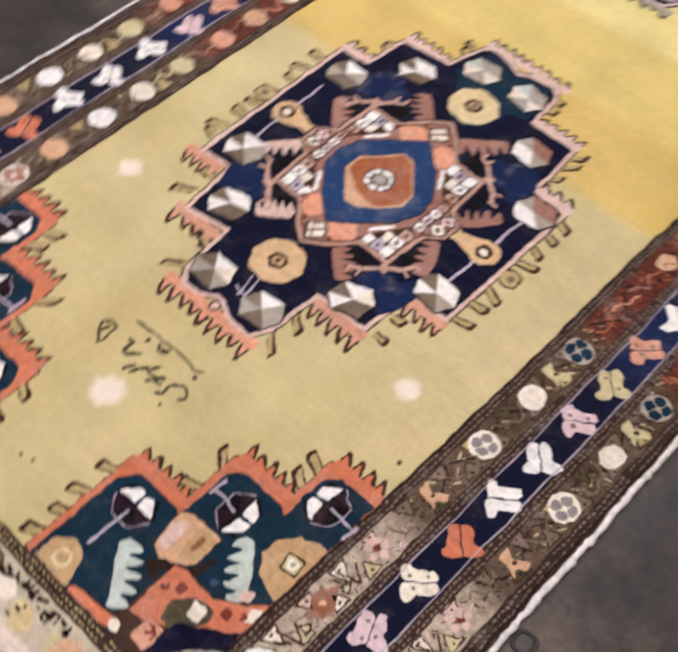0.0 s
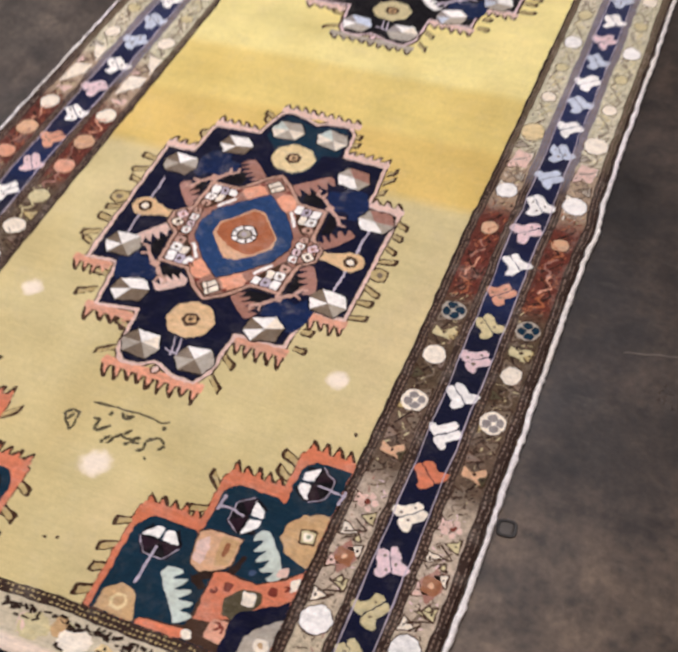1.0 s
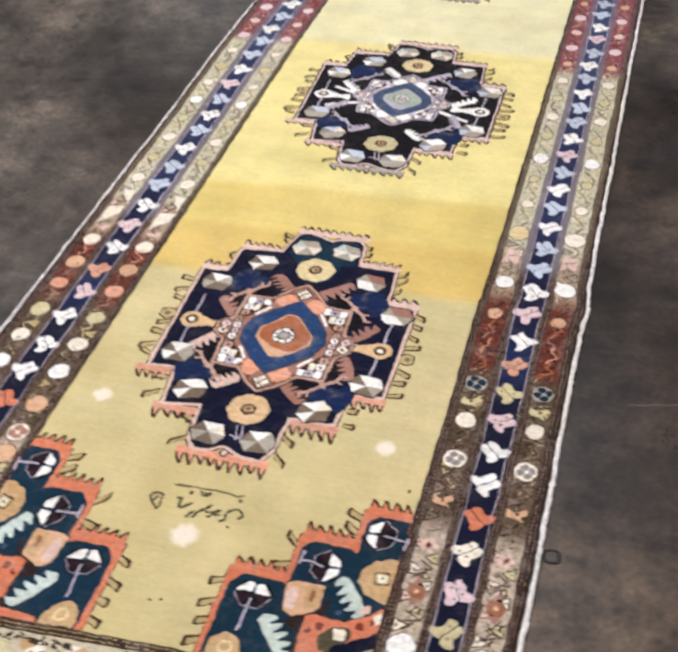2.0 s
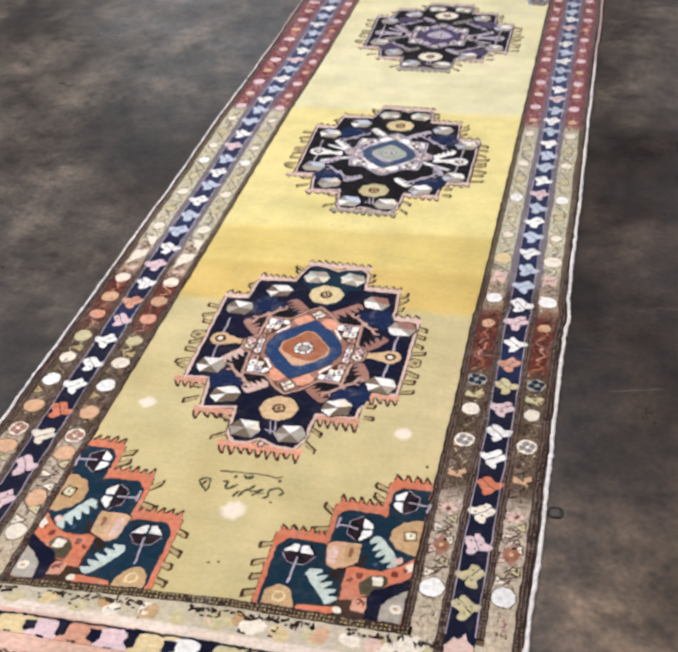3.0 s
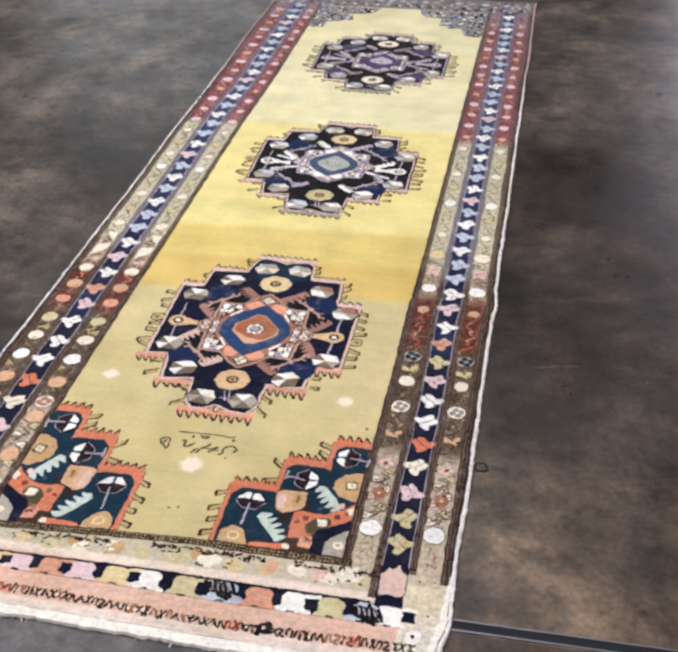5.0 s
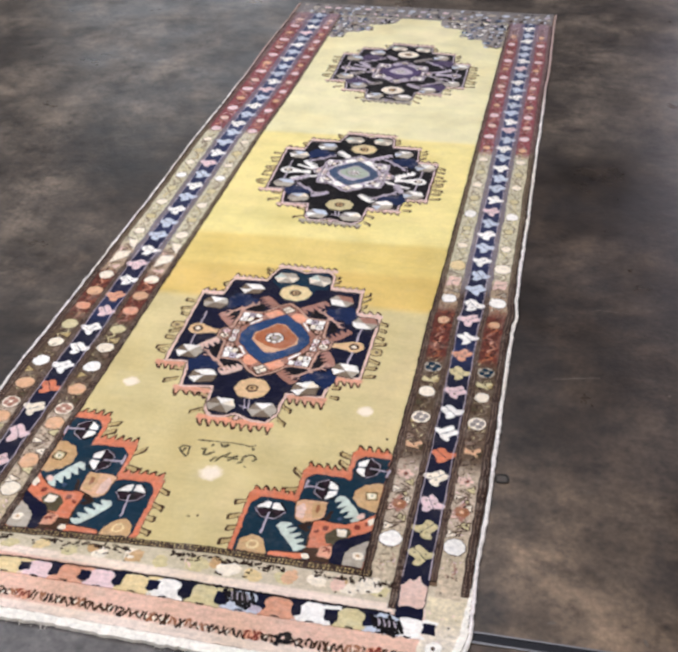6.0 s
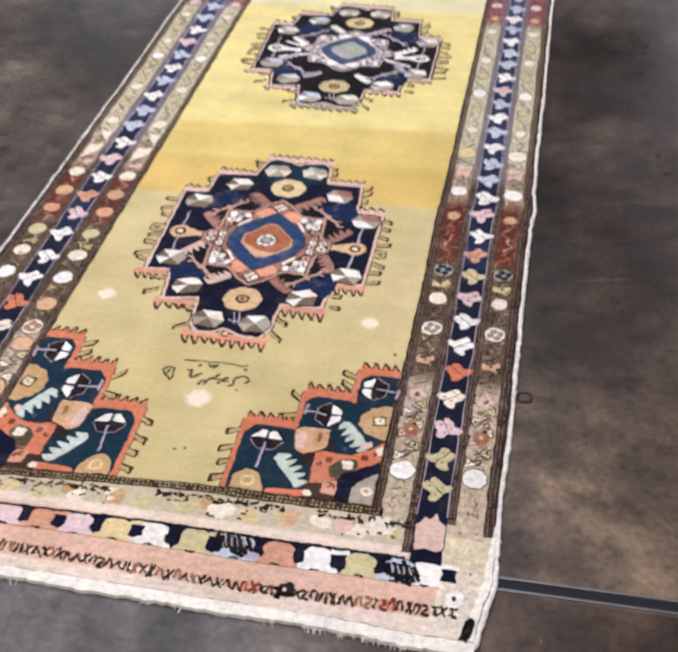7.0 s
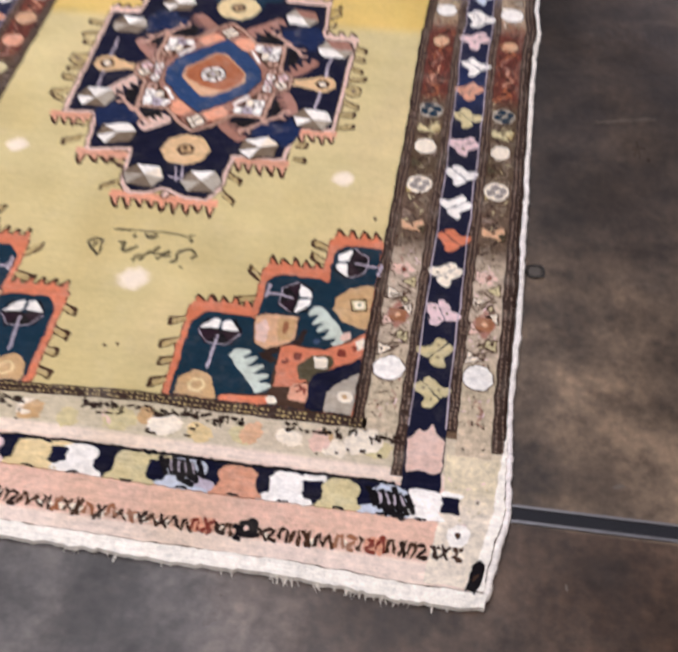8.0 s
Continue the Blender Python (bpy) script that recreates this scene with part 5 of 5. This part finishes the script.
def stripe_motifs(parent, x, s, seed):
    """The run of small ornaments up one brown stripe."""
    n = seed * 1000
    for k, (y0, y1, pitch, c) in enumerate(((-0.62, -0.42, 0.047, "taupe"), (-0.40, 0.00, 0.051, "brown"), (0.01, 0.24, 0.043, "brown"), (0.28, 1.24, 0.049, "taupe"), (1.26, 2.60, 0.049, "umber"))):
        vine(parent, x, y0, y1, pitch, c, n + 900 + k)
    pennants(parent, x, -0.625, -0.425, 0.0285, ("ivory", "olive", "pink", "ivory"), n + 700)
    pennants(parent, x, -0.395, -0.010, 0.0325, ("taupe", "ink", "bead", "taupe", "straw"), n + 730)
    pennants(parent, x, 0.290, 0.470, 0.0315, ("ivory", "stone", "pink"), n + 760)
    if s > 0:
        dot(parent, x, -0.650, "white", n, 0.0225)
        zigzag(parent, x + 0.002, -0.600, "umber", n + 1)
        rust_diamond(parent, x + 0.001, -0.545, n + 2)
        zigzag(parent, x, -0.497, "umber", n + 3)
        little_flower(parent, x, -0.447, "pink", n + 4)
        scribble(parent, x, -0.398, "taupe", n + 5)
        bow(parent, x, -0.345, "peach", n + 6)
        scribble(parent, x, -0.292, "taupe", n + 7)
        crossed_dot(parent, x, -0.243, "ivory", "grey", n + 8, 0.92)
        scribble(parent, x, -0.192, "taupe", n + 9)
        dot(parent, x, -0.141, "ivory", n + 10)
        bow(parent, x, -0.090, "olive", n + 11)
        crossed_dot(parent, x, -0.038, "stone", "teal", n + 12, 1.06)
        for i, y in enumerate((0.025, 0.070, 0.115, 0.155)):
            scribble(parent, x, y, ("rust", "salmon", "mauve")[i % 3], n + 13 + i)
        dot(parent, x, 0.179, "peach", n + 18, 0.017)
        dot(parent, x, 0.288, "white", n + 19, 0.0225)
        scribble(parent, x, 0.340, "taupe", n + 20)
        woven("pale_lozenge", [(turned([(-0.019, -0.020), (0.016, -0.026), (0.019, 0.018), (-0.014, 0.024)], (x, 0.386)), "pink", 1.0), (bar((x - 0.012, 0.380), (x + 0.013, 0.390), 0.004), "grey", 1.5)], parent, seed=n + 21)
        dot(parent, x, 0.472, "ivory" if x > 0.5 else "cream", n + 22, 0.026)
        for i, (y, r, c) in enumerate(((0.591, 0.016, "ivory"), (0.700, 0.015, "olive"), (0.797, 0.0225, "white"), (0.905, 0.017, "olive"))):
            dot(parent, x, y, c, n + 24 + i, r)
            scribble(parent, x, y - 0.050, "olive", n + 30 + i)
    else:
        dot(parent, x, -0.640, "ivory", n, 0.021)
        dot(parent, x, -0.560, "peach", n + 1, 0.023)
        zigzag(parent, x, -0.500, "umber", n + 2)
        dot(parent, x, -0.440, "peach", n + 3, 0.022)
        crossed_dot(parent, x, -0.385, "ivory", "mauve", n + 4)
        for i, y in enumerate((-0.307, -0.212, -0.128, -0.042, 0.050, 0.128, 0.215)):
            dot(parent, x, y, ("peach", "white", "ivory", "olive", "salmon", "peach", "ivory")[i], n + 5 + i, 0.0215)
            scribble(parent, x, y + 0.046, ("taupe", "taupe", "olive", "mauve", "mauve", "salmon", "umber")[i], n + 14 + i)
        woven("pale_lozenge", [(turned([(-0.020, -0.034), (0.020, 0.010), (0.018, 0.040), (-0.018, 0.034)], (x, 0.316)), "ivory", 1.0)], parent, seed=n + 22)
        woven("pale_lozenge", [(turned([(0.020, -0.034), (0.020, 0.020), (-0.014, 0.026)], (x, 0.400)), "ivory", 1.0)], parent, seed=n + 25)
        woven("pale_lozenge", [(turned([(-0.018, -0.016), (0.014, -0.030), (0.018, -0.006)], (x, 0.282)), "pink", 1.0)], parent, seed=n + 26)
        zigzag(parent, x, 0.375, "umber", n + 23)
    i, y = 0, 1.005 if s > 0 else 0.48
    while y < 2.55:
        late = y > 1.25
        tone = ("rose", "pink", "rose", "peach") if late else ("ivory", "olive", "ivory", "olive", "white")
        dot(parent, x, y, tone[i % len(tone)], n + 40 + i, 0.0155 if i % 2 else 0.0185)
        scribble(parent, x, y + 0.048, ("mauve", "red", "salmon") [i % 3] if late else ("bead", "olive", "straw")[i % 3], n + 90 + i)
        i, y = i + 1, y + 0.098


def flecks(parent, x0, x1, y0, y1, count, colours, seed, size=1.0):
    """Stray knots and broken outlines, too small to tell apart."""
    rng = random.Random(seed)
    b = bmesh.new()
    for i in range(count):
        p = (rng.uniform(x0, x1), rng.uniform(y0, y1))
        u, v = size * rng.uniform(0.0012, 0.0052), size * rng.uniform(0.0006, 0.0013)
        tuft(b, turned([(-u, -v), (u, -v), (u, v), (-u, v)], p, rng.choice((0, 90, 45, -45, 25, 70)) + rng.uniform(-12, 12)), TOP + 0.00010 + 0.00014 * rng.random(), rng.randrange(len(colours)), rng, 0, 0)
    for v in b.verts:
        v.co = lie(*v.co)
    return tagged(part("stray_knot", b, [W[c] for c in colours], parent, "stray knots and broken outlines"), kind="stuff")


for side, s in ((RIGHT, 1), (LEFT, -1)):
    for i, x0, x1 in ((1, 0.390, 0.428), (5, 0.518, 0.556)):
        lo, hi = sorted((s * x0, s * x1))
        flecks(side[i], lo, hi, -0.74, -0.40, 130, ["umber", "umber", "rose", "taupe", "mauve"], 10 + i + s)
        flecks(side[i], lo, hi, -0.40, 0.02, 230, ["brown", "bead", "olive", "taupe", "umber"], 20 + i + s)
        flecks(side[i], lo, hi, 0.0, 0.26, 200, ["red", "rust", "brown", "brown"], 30 + i + s)
        flecks(side[i], lo, hi, 0.24, 1.26, 560, ["taupe", "ivory", "olive", "bead", "grey"], 40 + i + s)
        flecks(side[i], lo, hi, 1.24, 2.60, 700, ["red", "rose", "mauve", "brown", "lilac"], 50 + i + s)
for s in (1, -1):
    lo, hi = sorted((s * 0.504, s * 0.583))
    corner = sheet("corner_block", lo, hi, -0.976, -0.790, CORNER, rug, "worn cream corner of the end border", z=TOP + 0.0002)
    flecks(corner, lo, hi, -0.92, -0.79, 60, ["ivory", "rose", "olive", "straw"], 60 + s)
stripe_motifs(RIGHT[1], 0.4065, 1, 1)
stripe_motifs(RIGHT[5], 0.5375, 1, 2)
stripe_motifs(LEFT[1], -0.4065, -1, 3)
stripe_motifs(LEFT[5], -0.5385, -1, 4)

# ---- near end border ----
tagged(near_band, "cream and pink end border with small ornaments")


def tulip(parent, x, colour, seed):
    """A bell blossom standing on the pink band."""
    rng = random.Random(seed)
    k = rng.uniform(0.92, 1.08)
    half = [(0.012, -0.8520), (0.024, -0.8565), (0.0275, -0.866), (0.0235, -0.876), (0.026, -0.888), (0.034, -0.892), (0.0365, -0.8985)]
    pts = [(a * k + rng.uniform(-0.002, 0.002), b) for a, b in mirrored(half)]
    return woven("tulip", [([(x + a, b) for a, b in pts], colour, 3.0), ([(x - 0.010, -0.8985), (x + 0.009, -0.8985), (x + 0.007, -0.895), (x - 0.008, -0.895)], "black", 3.8)], parent, seed=seed, step=0.004)


def black_knot(parent, x, y, seed):
    """A knotted clump of black strokes with a few pale threads between them."""
    rng = random.Random(seed)
    areas = [(turned(ring(0.021, 8, 0.014), (x + 0.002, y), -18), "black", 4.6)]
    for i in range(7):
        dx = -0.026 + 0.0085 * i
        areas.append((bar((x + dx - 0.005, y + rng.uniform(0.012, 0.023)), (x + dx + 0.010, y - rng.uniform(0.010, 0.020)), 0.0072), "black", 5.0 + 0.1 * i))
    areas += [(bar((x - 0.028, y + 0.006), (x + 0.034, y - 0.006), 0.006), "black", 5.8), (bar((x - 0.002, y - 0.014), (x + 0.024, y - 0.024), 0.008), "black", 5.9)]
    areas += [(bar((x - 0.016 + 0.010 * i, y + 0.011), (x - 0.010 + 0.010 * i, y - 0.006), 0.0026), "lilac", 6.4) for i in range(4)]
    return woven("black_knot", areas, parent, seed=seed)


navy_band = sheet("navy_end_band", -0.497, 0.497, -0.897, -0.850, W["navy"], rug, "navy end band with bell blossoms", z=TOP + 0.0004)
woven("dark_line", [([(-0.45, -0.8505), (0.440, -0.8505), (0.440, -0.8470), (-0.45, -0.8470)], "black", 3.3)], near_band)
X_TULIPS = [(-0.455, "white"), (-0.385, "salmon"), (-0.312, "cream"), (-0.250, "rose"), (-0.190, "salmon"), (-0.121, "rose"), (-0.052, "cream"), (0.012, "white"), (0.086, "olive"),
            (0.232, "salmon"), (0.296, "white"), (0.370, "olive"), (0.480, "white")]
for i, (x, c) in enumerate(X_TULIPS):
    tulip(navy_band, x, c, 500 + i)
    u = x + 0.036
    if i % 2 == 0:
        # The petals of two blossoms meet over a navy square.
        woven("petal_tip", [([(u - 0.016, -0.852), (u + 0.016, -0.852), (u + 0.013, -0.8605), (u - 0.013, -0.8605)], c, 2.9)], navy_band, seed=560 + i)
        shape = [(u - 0.013, -0.885), (u - 0.011, -0.872), (u - 0.013, -0.861), (u + 0.012, -0.860), (u + 0.010, -0.872), (u + 0.013, -0.884)]
    else:
        shape = [(u - 0.018, -0.851), (u + 0.014, -0.851), (u + 0.006, -0.862), (u + 0.007, -0.886), (u - 0.007, -0.886), (u - 0.005, -0.862)]
    woven("navy_reserve", [(shape, "navy", 4.2)], navy_band, seed=520 + i)
woven("white_leaf", [([(0.165, -0.888), (0.200, -0.897), (0.206, -0.886), (0.178, -0.874)], "lilac", 4.0)], navy_band, seed=540)
tulip(navy_band, 0.160, "ice", 543)
tulip(navy_band, 0.430, "ice", 544)
black_knot(navy_band, 0.152, -0.868, 541)
black_knot(navy_band, 0.435, -0.876, 542)
# Where the navy stripe runs out into the end border.
for s in (1, -1):
    block = [(0.449, -0.828), (0.448, -0.772), (0.456, -0.766), (0.462, -0.752), (0.470, -0.758), (0.479, -0.742), (0.486, -0.760), (0.498, -0.768), (0.499, -0.818), (0.486, -0.827), (0.470, -0.820)]
    woven("rose_block", [([(s * 0.4475, -0.800), (s * 0.4475, -0.858), (s * 0.499, -0.858), (s * 0.499, -0.800)], "navy", 0.9), ([(s * x, y) for x, y in block], "pink", 1.4)], near_band, seed=545 + s)

# Each small motif is a few strokes, from one end to the other.
GLYPHS = (
    (((-0.007, -0.010), (0.007, 0.010)), ((-0.007, 0.010), (0.007, -0.010))),
    (((-0.007, 0.008), (0.006, 0.005)), ((0.005, 0.004), (-0.005, -0.008)), ((-0.006, -0.008), (0.007, -0.010))),
    (((-0.006, -0.010), (-0.003, 0.010)), ((0.007, -0.010), (0.003, 0.010))),
    (((-0.006, -0.007), (-0.004, 0.008)), ((0.006, -0.009), (0.005, 0.006)), ((-0.005, 0.009), (0.005, 0.007))),
    (((-0.006, 0.010), (0.000, 0.000)), ((0.007, 0.009), (0.000, 0.000)), ((0.000, 0.000), (0.003, -0.010))),
    (((-0.008, -0.009), (-0.001, 0.009)), ((-0.001, 0.009), (0.004, -0.001)), ((0.003, 0.000), (0.009, -0.010))),
    (((-0.008, 0.007), (0.002, 0.003)), ((0.002, 0.003), (-0.003, -0.006)), ((-0.002, -0.005), (0.009, -0.008)), ((0.004, 0.009), (0.007, 0.004))),
)
rng = random.Random(77)
x = -0.56
while x < 0.548:
    g = GLYPHS[rng.choice((0, 0, 1, 2, 3, 3, 4, 5, 5, 6))]
    hot = abs(x - 0.20) < 0.018 or abs(x - 0.43) < 0.018 or abs(x + 0.25) < 0.016
    y = -0.944 - 0.003 * math.sin(x * 9) + rng.uniform(-0.0015, 0.0015)
    areas = [(turned(ring(0.010, 7, 0.012), (x, y)), "salmon", 0.5)] if hot else [(turned(ring(0.0045, 5, 0.006), (x + 0.007, y - 0.002)), "ivory", 0.5)] if rng.random() < 0.5 else []
    colour = "black" if abs(x - 0.26) < 0.014 else "red" if hot else rng.choice(("brown", "brown", "umber", "outline", "cinnamon"))
    woven("small_glyph_motif", areas + [(turned(p, (x, y), rng.uniform(-16, 16), rng.uniform(0.75, 1.0), rng.uniform(0.85, 1.1)), colour, 1.0 + 0.1 * i) for i, p in enumerate(bar(a, b, 0.0052) for a, b in g)], near_band, seed=int(1e4 + 1e3 * x), jitter=0.0011)
    x += rng.uniform(0.0130, 0.0160)
woven("dark_block", [([(0.246, -0.952), (0.272, -0.955), (0.274, -0.930), (0.262, -0.926), (0.247, -0.931)], "black", 1.3), (turned(ring(0.005, 5), (0.259, -0.941)), "pink", 1.8)], near_band, seed=803)
woven("dark_block", [([(0.560, -0.980), (0.566, -0.976), (0.572, -0.984), (0.578, -0.974), (0.581, -0.952), (0.572, -0.944), (0.562, -0.950)], "black", 2.0), (bar((0.566, -0.968), (0.574, -0.961), 0.003), "umber", 2.5)], near_band, seed=802)

# The cream band: pale blobs, rust blobs and a scatter of dark knots.
i, x = 0, -0.52
while x < 0.44:
    c = ("ivory", "olive", "ivory", "pink", "olive", "olive", "cream")[(i * 5) % 7]
    woven("pale_patch", [(turned(ring(0.021, 8, 0.015), (x, -0.797 + 0.006 * math.sin(i * 2.1)), 13 * i), c, 0.5)], near_band, seed=700 + i, jitter=0.0022)
    if i % 4 == 1:
        woven("rust_patch", [(turned(ring(0.017, 7, 0.013), (x + 0.045, -0.787), 29 * i), "tan", 0.7)], near_band, seed=760 + i, jitter=0.002)
    i, x = i + 1, x + 0.062
b = bmesh.new()
rng = random.Random(9)
for i in range(330):
    x, y = rng.uniform(-0.56, 0.445), (rng.gauss(-0.776, 0.0035) if i % 7 else rng.uniform(-0.814, -0.768))
    if y > -0.766 or noise.noise((x * 14, 2, 7)) < -0.12:
        continue
    tuft(b, turned([(-0.003, -0.0011), (0.003, -0.0014), (0.0034, 0.0011), (-0.0026, 0.0014)], (x, y), rng.choice((0, 0, 35, 90, -30)), rng.uniform(0.5, 1.9), rng.uniform(0.9, 2.0)), TOP + 0.0009, 0, rng, 0, 0)
for i in range(4):
    x, y = rng.uniform(0.506, 0.566), rng.uniform(-0.90, -0.77)
    tuft(b, turned([(-0.002, -0.0012), (0.002, -0.0014), (0.0022, 0.0014), (-0.002, 0.0014)], (x, y), rng.uniform(0, 90), rng.uniform(0.6, 1.5)), TOP + 0.0007, 0, rng, 0, 0)
for v in b.verts:
    v.co = lie(*v.co)
for i, (x, y, w, h, c) in enumerate(((0.047, -0.797, 0.026, 0.021, "olive"), (0.112, -0.796, 0.025, 0.020, "ivory"), (0.389, -0.786, 0.027, 0.022, "ivory"), (-0.078, -0.795, 0.022, 0.017, "tan"), (0.233, -0.792, 0.020, 0.015, "peach"), (0.328, -0.792, 0.019, 0.015, "pink"))):
    woven("pale_patch", [(turned(ring(w, 9, h), (x, y), 17 * i), c, 0.8)], near_band, seed=740 + i, jitter=0.003)
tagged(part("stray_knot", b, W["brown"], near_band, "scattered dark knots"), kind="stuff")
woven("worn_edge", [([(0.5835, -0.978), (0.566, -0.976), (0.570, -0.900), (0.573, -0.840), (0.578, -0.770), (0.5835, -0.720)], "selvage", 0.9)], near_band, "worn whitish edge", seed=804)
woven("corner_star", [(turned(ring(0.017, 8), (0.535, -0.916)), "white", 1.8), (turned(ring(0.006, 4), (0.535, -0.916), 45), "outline", 2.4)], near_band, seed=801)

# Selvage web and fringe of the near end.
b = bmesh.new()
rng = random.Random(4)
up, lo, lo2 = [], [], []
n = 150
for i in range(n + 1):
    x = -0.588 + 1.176 * i / n
    y = -1.001 + 0.004 * noise.noise((x * 9, 3, 1)) + rng.uniform(-0.0015, 0.0015)
    up.append(b.verts.new(lie(x, -0.9795, 0.0100)))
    lo.append(b.verts.new(lie(x, y + 0.0015, 0.0078)))
    lo2.append(b.verts.new(lie(x, y, 0.001)))
for i in range(n):
    b.faces.new((lo[i], lo[i + 1], up[i + 1], up[i]))
    b.faces.new((lo2[i], lo2[i + 1], lo[i + 1], lo[i]))
part("end_web", b, W["selvage"], rug, "off-white woven end web with a ragged edge")
b = bmesh.new()
for i in range(70):
    x = rng.uniform(0.30, 0.46) if i < 26 else rng.uniform(-0.57, 0.55)
    y, d, w = -0.999, rng.uniform(0.004, 0.011), rng.uniform(0.0008, 0.0018)
    lean = rng.uniform(-0.006, 0.006)
    v = [b.verts.new(q) for q in (lie(x - w, y, 0.003), lie(x + w, y, 0.003), lie(x + lean + w * 0.4, y - d, 0.0015), lie(x + lean - w * 0.4, y - d, 0.0015), lie(x, y, 0.0055), lie(x + lean, y - d, 0.0025))]
    for q in ((0, 3, 5, 4), (4, 5, 2, 1), (0, 1, 2, 3)):
        b.faces.new([v[k] for k in q])
tagged(part("fringe", b, W["selvage"], rug, "short frayed warp ends"), kind="stuff")

# ---- far end border ----
rng = random.Random(55)
for i in range(22):
    x = -0.53 + 0.0505 * i
    woven("far_mark", [(turned(ring(0.017, 6, 0.014), (x, 2.672), rng.uniform(0, 60)), rng.choice(("slate", "grey", "navy", "umber")), 0.7), (turned(ring(0.009, 5), (x + 0.012, 2.674)), rng.choice(("ice", "rose", "stone")), 1.2)], far_band, seed=900 + i)
    woven("far_mark", [(turned(ring(0.018, 6, 0.012), (x + 0.02, 2.740), rng.uniform(0, 60)), rng.choice(("lilac", "ice", "stone", "rose", "taupe")), 0.7)], far_band, seed=930 + i)

for j, y in enumerate((2.650, 2.704, 2.772)):
    for i in range(30):
        x = -0.55 + 0.038 * i + rng.uniform(-0.008, 0.008)
        woven("far_mark", [(turned(ring(0.011, 5, 0.008), (x, y + rng.uniform(-0.006, 0.006)), rng.uniform(0, 90)), rng.choice(("navy", "umber", "ice", "stone", "grey", "taupe")), 0.5)], far_band, seed=960 + 40 * j + i)

# ---- marks on the field ----
# A short inscription that cannot be read: plain bars.
STROKES = (
    (0.0040, (-0.068, -0.431), (-0.028, -0.428), (0.013, -0.427), (0.042, -0.427), (0.052, -0.431), (0.065, -0.424)),
    (0.0076, (0.060, -0.437), (0.067, -0.440)), (0.0060, (0.058, -0.497), (0.063, -0.500)),
    (0.0046, (-0.100, -0.465), (-0.089, -0.478), (-0.076, -0.492), (-0.074, -0.470), (-0.075, -0.457), (-0.086, -0.455), (-0.100, -0.465)), (0.0046, (-0.090, -0.476), (-0.083, -0.461)),
    (0.0052, (-0.049, -0.460), (-0.040, -0.457), (-0.041, -0.474), (-0.036, -0.480), (-0.017, -0.462)), (0.0076, (-0.033, -0.445), (-0.026, -0.440)),
    (0.0056, (-0.013, -0.433), (-0.008, -0.440), (-0.003, -0.444), (0.007, -0.433)), (0.0040, (-0.006, -0.435), (0.002, -0.437)),
    (0.0050, (-0.019, -0.497), (-0.017, -0.489), (-0.010, -0.480)), (0.0052, (-0.009, -0.493), (-0.002, -0.479), (0.009, -0.470), (0.018, -0.458)),
    (0.0056, (0.007, -0.473), (0.016, -0.478), (0.026, -0.472), (0.038, -0.466)), (0.0054, (0.017, -0.489), (0.025, -0.482), (0.028, -0.472), (0.034, -0.480), (0.040, -0.475)),
    (0.0050, (0.042, -0.489), (0.050, -0.488), (0.048, -0.471), (0.055, -0.460), (0.067, -0.458), (0.076, -0.466), (0.077, -0.473), (0.070, -0.478)),
)
for i, (w, *line) in enumerate(STROKES):
    for j, (p, q) in enumerate(zip(line, line[1:])):
        woven("inscription_bar", [(bar(p, q, w), "ink", 0.5 + 0.05 * i)], field, seed=640 + 10 * i + j, jitter=0.0008)
for i, (x, y) in enumerate(((-0.012, -0.668), (0.008, -0.664), (0.345, -0.34))):
    woven("field_speck", [(turned(ring(0.0035, 5), (x, y)), "umber", 0.4)], field, seed=680 + i)
